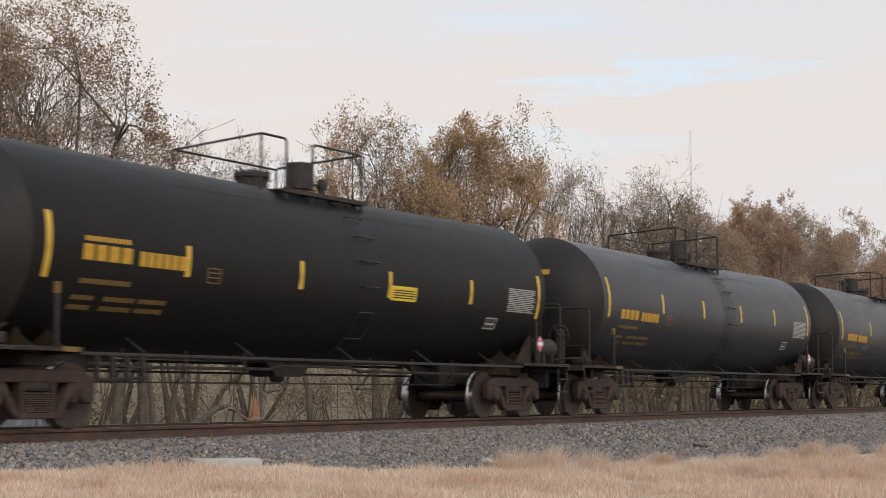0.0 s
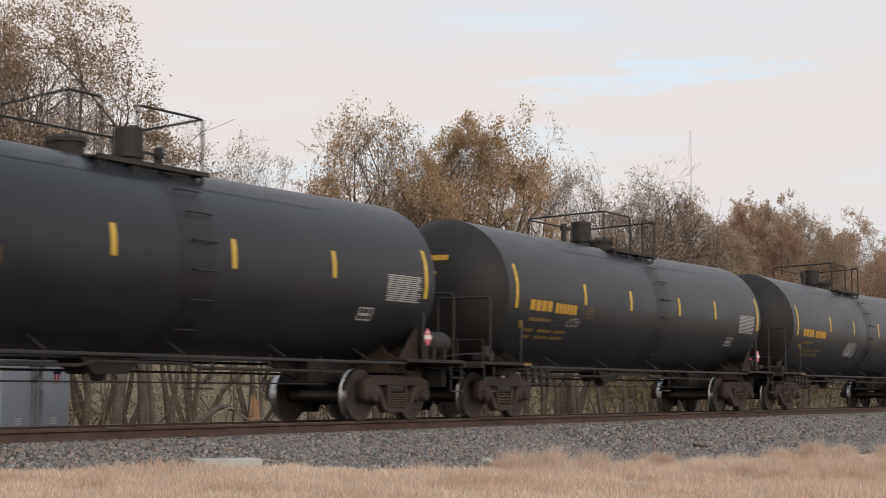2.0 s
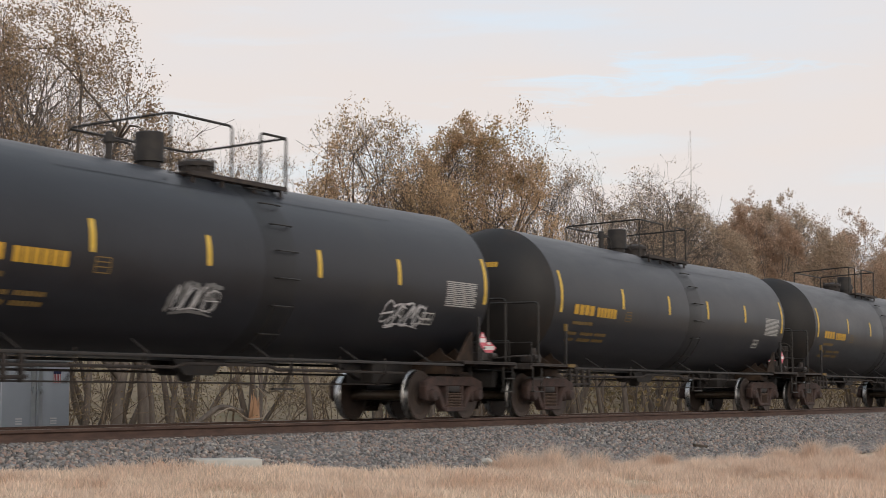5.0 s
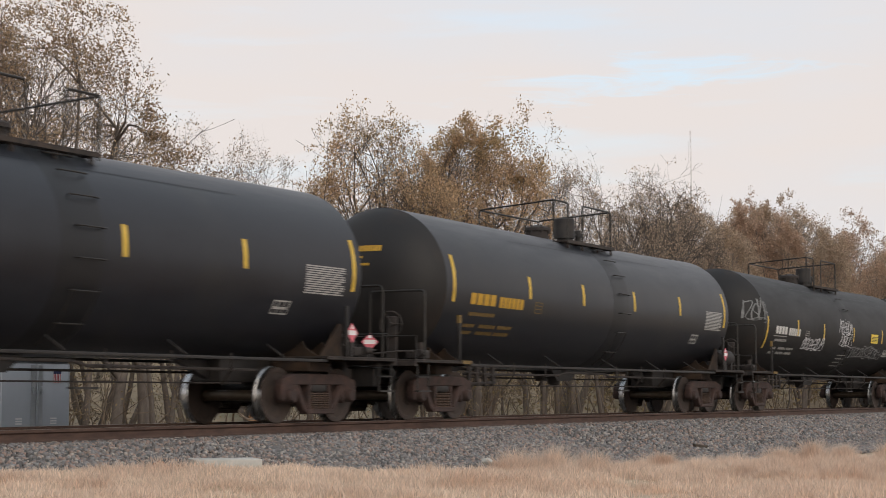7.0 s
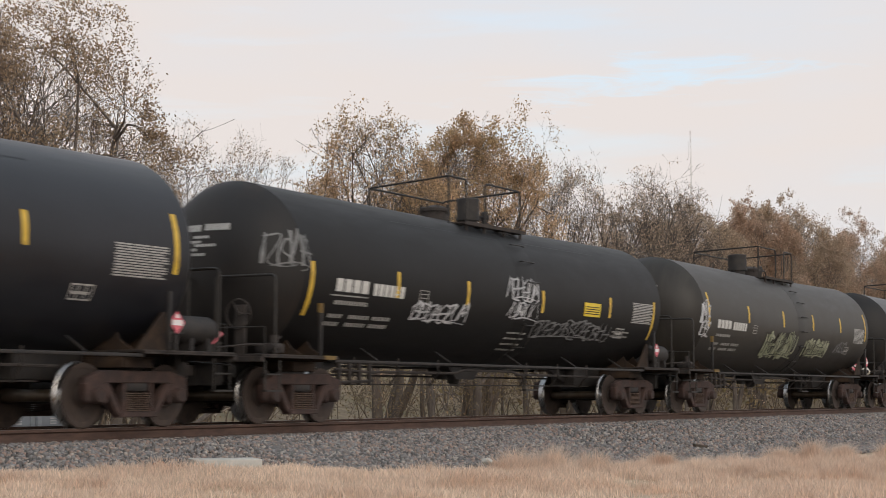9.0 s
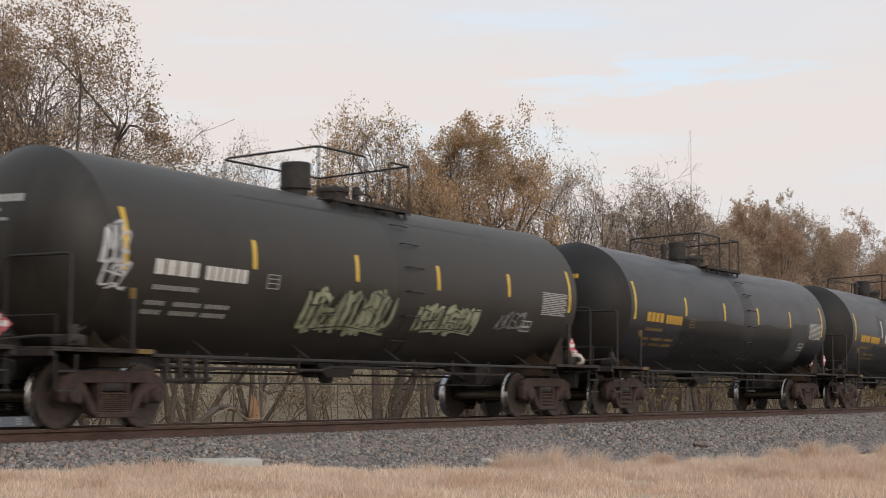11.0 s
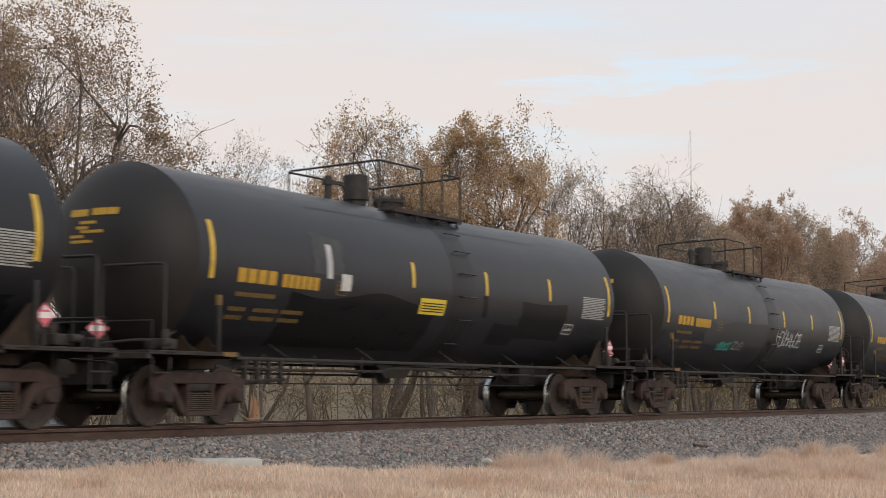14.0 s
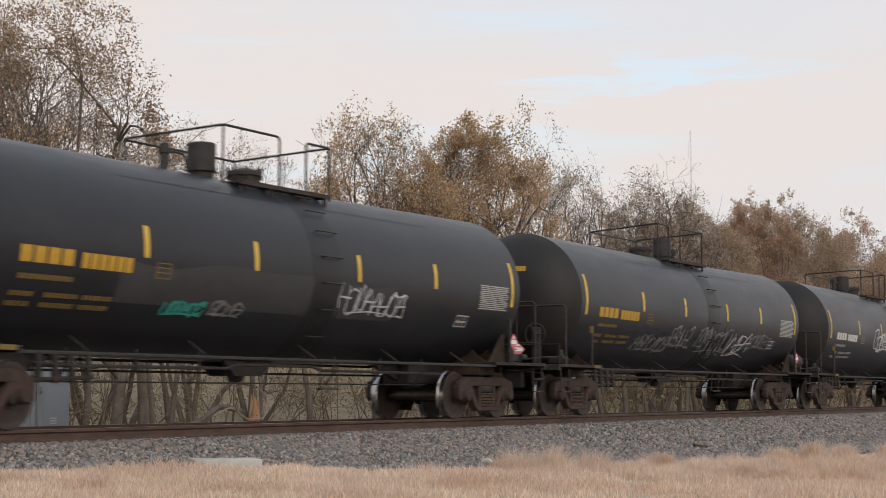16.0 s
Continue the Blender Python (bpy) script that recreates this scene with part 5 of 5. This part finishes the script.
def tree(x, y, height, width, seed, stems, leaves, leaf_mat, label, leaf_size=0.065, kids=(7, 5, 4, 3), wild=0.16, lift=0.05, trunk=0.19, spread=0.25, shift=0.0):
    """A tree of that height and crown width; shift moves its crown sideways."""
    z = ground_z(x, y) - 0.1
    ob = tagged(new("tree"), label, "tree")
    ob.matrix_basis = pose(x, y, z)
    w = Wood(seed)
    for i in range(stems):
        a = 6.2832 * (i + w.rnd.uniform(0, 0.7)) / stems
        d = Vector((math.cos(a) * spread, math.sin(a) * spread, 1)).normalized()
        w.grow(Vector((0.25 * math.cos(a), 0.25 * math.sin(a), 0)) * (stems > 1), d, w.rnd.uniform(6.4, 7.6), trunk * w.rnd.uniform(0.7, 1.0), 0, 4, wild, kids, lift)
    co = np.array([tuple(p) for p in w.v])
    hi = np.percentile(co[:, 2], 95)
    c = co[co[:, 2] > 0.45 * hi][:, :2]
    mid = np.median(c, axis=0)
    half = np.percentile(np.abs(c - mid), 90, axis=0)
    grow = np.array([width / 2, width / 2]) / half

    def fit(p):
        p = np.asarray(p, dtype=float)
        t = np.clip(p[:, 2] / hi, 0, 1)[:, None]
        q = p.copy()
        k = 1 + (grow - 1) * np.clip(t * 2.2, 0, 1)
        q[:, :2] = (p[:, :2] - mid * t) * k
        # round the crown off: what sticks out is drawn back in
        z = p[:, 2] * (height / hi)
        low = 0.35 * height
        r = np.sqrt((q[:, 0] / (width / 2)) ** 2 + (q[:, 1] / (width / 2)) ** 2 + (np.maximum(z - low, 0) / (height - low)) ** 2)
        k = np.where(r > 0.78, (0.78 + np.maximum(r - 0.78, 0) * 0.33) / np.maximum(r, 0.01), 1.0)
        q[:, :2] *= k[:, None]
        z = np.where(z > low, low + (z - low) * k, z)
        q[:, 0] += shift * t[:, 0] * math.sin(YAW)
        q[:, 1] -= shift * t[:, 0] * math.cos(YAW)
        q[:, 2] = z
        return q
    wood_parts(w, fit(co), ob)
    tips = [(Vector(p), 0) for p in fit([tuple(t[0]) for t in w.tips])]
    if leaves:
        put("crown", leaf_mesh("crown", tips, seed, leaves, leaf_size, leaf_mat), ob, None, "thin autumn leaves")
    TREES.append((ob, x, y, z))
    return ob


BROWN = "leaf-thin autumn tree with brown leaves behind the tracks"
ORANGE = "autumn tree with orange-brown leaves and several stems"
BARE = "almost bare grey tree with fine twigs"
PALE = "bushy autumn tree with pale brown leaves"
tree(29.1, 11.0, 11.2, 7.7, 21, 4, 42000, M_LEAF_B, BROWN, 0.034, kids=(8, 6, 5, 3), spread=0.34)
tree(26.0, 13.5, 10.0, 5.5, 22, 3, 12000, M_LEAF_B, BROWN, 0.03, kids=(5, 4, 3, 2), trunk=0.13)
tree(33.9, 13.0, 7.6, 4.6, 52, 4, 15000, M_LEAF_B, BROWN, 0.032, trunk=0.12, spread=0.3)
tree(42.0, 16.0, 10.3, 6.0, 23, 4, 6500, M_LEAF_P, BARE, 0.034, trunk=0.12, kids=(7, 6, 4, 3), spread=0.3)
tree(45.3, 16.0, 9.9, 5.6, 24, 4, 6500, M_LEAF_P, BARE, 0.034, trunk=0.12, kids=(7, 6, 4, 3), spread=0.3)
tree(37.5, 15.0, 8.6, 5.6, 29, 4, 6500, M_LEAF_P, BARE, 0.034, trunk=0.12, kids=(7, 6, 4, 3), spread=0.3)
tree(46.2, 11.5, 10.9, 6.6, 41, 5, 26000, M_LEAF_O, ORANGE, 0.040, kids=(8, 6, 5, 3), spread=0.4, shift=-0.2, trunk=0.22)
tree(51.7, 11.0, 11.5, 6.2, 42, 5, 50000, M_LEAF_O, ORANGE, 0.041, kids=(8, 6, 5, 3), spread=0.34, trunk=0.22)
tree(61.1, 12.0, 11.0, 6.2, 27, 4, 6000, M_LEAF_P, BARE, 0.040, trunk=0.22, kids=(8, 6, 5, 3), spread=0.34, shift=0.25)
tree(71.5, 12.5, 11.9, 7.6, 28, 4, 9000, M_LEAF_P, BARE, 0.042, trunk=0.22, kids=(8, 6, 5, 3), spread=0.34, shift=0.25)
for x, y, h, wd, sd, mt in ((80.0, 13.5, 11.0, 6.0, 31, M_LEAF_P), (86.5, 13.0, 11.9, 6.6, 32, M_LEAF_R), (92.0, 15.0, 12.5, 6.8, 38, M_LEAF_P), (97.5, 14.0, 13.3, 7.0, 33, M_LEAF_P),
                            (104.6, 13.0, 12.6, 7.0, 34, M_LEAF_R), (111.0, 15.0, 12.6, 7.0, 35, M_LEAF_P), (118.0, 14.0, 12.2, 7.5, 36, M_LEAF_P), (128.0, 14.0, 12.8, 8.0, 37, M_LEAF_P),
                            (84.0, 19.0, 11.4, 7.5, 46, M_LEAF_P), (95.0, 20.0, 12.4, 7.5, 47, M_LEAF_P), (106.0, 21.0, 12.8, 8.0, 48, M_LEAF_P), (122.0, 21.0, 12.8, 8.0, 49, M_LEAF_P)):
    tree(x, y, h, wd, sd, 4, 34000, mt, PALE, 0.05, kids=(7, 5, 4, 3), trunk=0.12, wild=0.13)

# bare trunks and thicket along the foot of the bank


def thicket(seed, x0, x1, stems, leaves, y0, y1, tall):
    w = Wood(seed)
    r = w.rnd
    for i in range(stems):
        x, y = r.uniform(x0, x1), r.uniform(y0, y1)
        p = Vector((x, y, ground_z(x, y) - 0.05))
        h = tall * r.uniform(0.35, 1.0)
        d = Vector((r.gauss(0, 0.45), r.gauss(0, 0.35), 1)).normalized()
        w.grow(p, d, h, 0.012 + 0.016 * r.random(), 2, 4, 0.22, (0, 0, 4, 3), 0.0)
    return w


th = thicket(51, 12, 60, 260, 0, 8.5, 15, 2.6)
tagged(put("undergrowth", scatter_mesh("undergrowth", [tuple(p) for p in th.v], th.f, M_STALK)), "tangled leafless undergrowth at the foot of the trees", "undergrowth", kind="stuff")
tagged(put("undergrowth_leaves", leaf_mesh("undergrowth_leaves", th.tips, 51, 20000, 0.035, M_BRUSH, 0.3)), "dry olive and brown leaves in the undergrowth", "undergrowth", kind="stuff")
th2 = thicket(52, 60, 190, 600, 0, 9.5, 20, 4.2)
tagged(put("undergrowth", scatter_mesh("undergrowth", [tuple(p) for p in th2.v], th2.f, M_STALK)), "tangled leafless undergrowth farther along the line", "undergrowth", kind="stuff")
tagged(put("undergrowth_leaves", leaf_mesh("undergrowth_leaves", th2.tips, 52, 26000, 0.12, M_BRUSH, 0.5)), "dry brown leaves in the far undergrowth", "undergrowth", kind="stuff")

# slender stems standing in front of the bank
rs = random.Random(77)
for i in range(34):
    y = rs.uniform(8.5, 12.5)
    x = 22 + 62 * rs.random() ** 1.3
    w = Wood(200 + i)
    w.grow(Vector((0, 0, 0)), Vector((rs.gauss(0, 0.12), rs.gauss(0, 0.1), 1)).normalized(), rs.uniform(3.5, 5.5), rs.uniform(0.05, 0.14), 1, 4, 0.09, (0, 5, 3, 2), 0.03)
    sap = tagged(new("sapling"), "slender bare tree stem on the bank", "tree", "saplings on the bank")
    sap.matrix_basis = pose(x, y, ground_z(x, y) - 0.05)
    wood_parts(w, [tuple(p) for p in w.v], sap)

# stouter leaning trunks in a clump near the cabinet
for i, (x, y, r, lx) in enumerate(((26.9, 9.0, 0.12, 0.02), (28.6, 9.6, 0.17, -0.05), (29.5, 9.3, 0.12, 0.04), (30.2, 9.0, 0.20, 0.03), (31.35, 9.1, 0.21, 0.02), (32.0, 9.4, 0.14, 0.05), (33.2, 9.8, 0.11, 0.35), (36.6, 9.6, 0.12, -0.1), (45.6, 9.4, 0.14, 0.05), (47.8, 9.0, 0.24, 0.06), (48.9, 9.2, 0.16, 0.12), (52.6, 9.0, 0.15, 0.0), (54.3, 9.3, 0.14, -0.05), (56.0, 9.5, 0.17, 0.1), (57.5, 9.0, 0.13, -0.2), (60.5, 9.3, 0.17, 0.05), (66.0, 9.0, 0.15, 0.15), (68.5, 9.5, 0.2, -0.1))):
    w = Wood(300 + i)
    w.grow(Vector((0, 0, 0)), Vector((lx, 0.05, 1)).normalized(), 4.6, r * 0.78, 1, 4, 0.07, (0, 5, 3, 2), 0.02)
    st = tagged(new("tree"), "stout bare trunk at the foot of the bank", "tree", "bare trunks on the bank")
    st.matrix_basis = pose(x, y, ground_z(x, y) - 0.08)
    wood_parts(w, [tuple(p) for p in w.v], st)



def torn_stump():
    x, y = 35.2, 8.7
    ob = tagged(new("tree_stump"), "broken stump with torn orange wood beside the bank", "stump")
    ob.matrix_basis = pose(x, y, ground_z(x, y) - 0.05)
    rnd = random.Random(9)

    def core(bm):
        n = 14
        low = [bm.verts.new((0.2 * math.cos(6.2832 * k / n), 0.16 * math.sin(6.2832 * k / n), 0)) for k in range(n)]
        mid = [bm.verts.new((0.16 * math.cos(6.2832 * k / n) + 0.03, 0.13 * math.sin(6.2832 * k / n), 0.45)) for k in range(n)]
        top = [bm.verts.new((0.11 * math.cos(6.2832 * k / n) + 0.08, 0.09 * math.sin(6.2832 * k / n), rnd.uniform(0.65, 1.15))) for k in range(n)]
        for a, b in ((low, mid), (mid, top)):
            for k in range(n):
                bm.faces.new((a[k], a[(k + 1) % n], b[(k + 1) % n], b[k]))
        bm.faces.new(top)
    part("torn_wood", bmesh_of(core), M_TORN, ob, "splintered orange wood")
    part("fallen_limb", bmesh_of(lambda bm: tube(bm, bend([(0.05, -0.1, 1.2), (0.42, -0.12, 0.95), (0.3, -0.16, 0.42), (-0.5, -0.2, 0.38), (-1.3, -0.25, 0.72), (-1.9, -0.2, 0.5)], 0.2), 0.022, 7)), M_PALEBARK, ob, "pale stripped limb")
    part("fallen_limb", bmesh_of(lambda bm: tube(bm, bend([(-0.4, 0.1, 0.6), (-1.2, 0.15, 0.75), (-2.2, 0.2, 0.25), (-2.9, 0.2, 0.3)], 0.3), 0.07, 7)), M_BARK, ob, "dark leaning limb")


torn_stump()

# ------------------------------------------------------------------ radio mast


def radio_mast():
    x, y = 661.4, 240.0
    ob = tagged(new("radio_mast"), "slender lattice radio mast far behind the trees", "mast")
    ob.matrix_basis = pose(x, y, 2.0)
    d = math.hypot(x, y - EYE[1])
    top = 0.1535 * d * 1.0
    r = 0.3

    def legs(bm):
        for k in range(3):
            a = 2.0944 * k
            tube(bm, [(r * math.cos(a), r * math.sin(a), 0), (r * math.cos(a), r * math.sin(a), top)], 0.055, 5)
        n = 40
        for i in range(n):
            for k in range(3):
                a, b = 2.0944 * k, 2.0944 * (k + 1)
                z0, z1 = top * i / n, top * (i + 1) / n
                tube(bm, [(r * math.cos(a), r * math.sin(a), z0), (r * math.cos(b), r * math.sin(b), z1)], 0.03, 3)
    part("lattice", bmesh_of(legs), M_MAST, ob)
    part("antenna", bmesh_of(lambda bm: (tube(bm, [(-1.0, 0.7, top * 0.89), (-1.0, 0.7, top * 0.96)], 0.07, 5), tube(bm, [(0, 0, top * 0.90), (-1.0, 0.7, top * 0.90)], 0.05, 4))), M_MAST, ob)


radio_mast()

# ------------------------------------------------------------------ motion
TRAVEL = [(0.0, 0.0), (4.0, 45.45), (8.0, 90.98), (12.0, 136.64), (16.0, 182.26)]


def travelled(t):
    for (a, da), (b, db) in zip(TRAVEL, TRAVEL[1:]):
        if t <= b:
            return da + (db - da) * (t - a) / (b - a)
    return TRAVEL[-1][1]


def motions():
    # the train rolls past at a steady pace, wheels turning with it
    for k, car in enumerate(CARS):
        walk(car, [(t, pose(CAR0 + k * LEN - d, 0, 0)) for t, d in TRAVEL])
    steps = [(i / FPS, math.degrees(-travelled(i / FPS) / WHEEL_R)) for i in range(16 * FPS + 1)]
    for ws, x in ROLLING:
        walk(ws, [(t, pose(x, 0, AXLE_Z, 0, a, 0)) for t, a in steps])
    # the trees sway a little in the wind
    side = Vector((math.cos(YAW), math.sin(YAW), 0))
    for i, (ob, x, y, z) in enumerate(TREES):
        rows = []
        for j in range(17):
            t = float(j)
            a = 0.28 * math.sin(t * 1.35 + i * 1.7) + 0.18 * math.sin(t * 0.52 + i)
            rows.append((t, Matrix.Translation((x, y, z)) @ Matrix.Rotation(radians(a), 4, side)))
        walk(ob, rows)


motions()
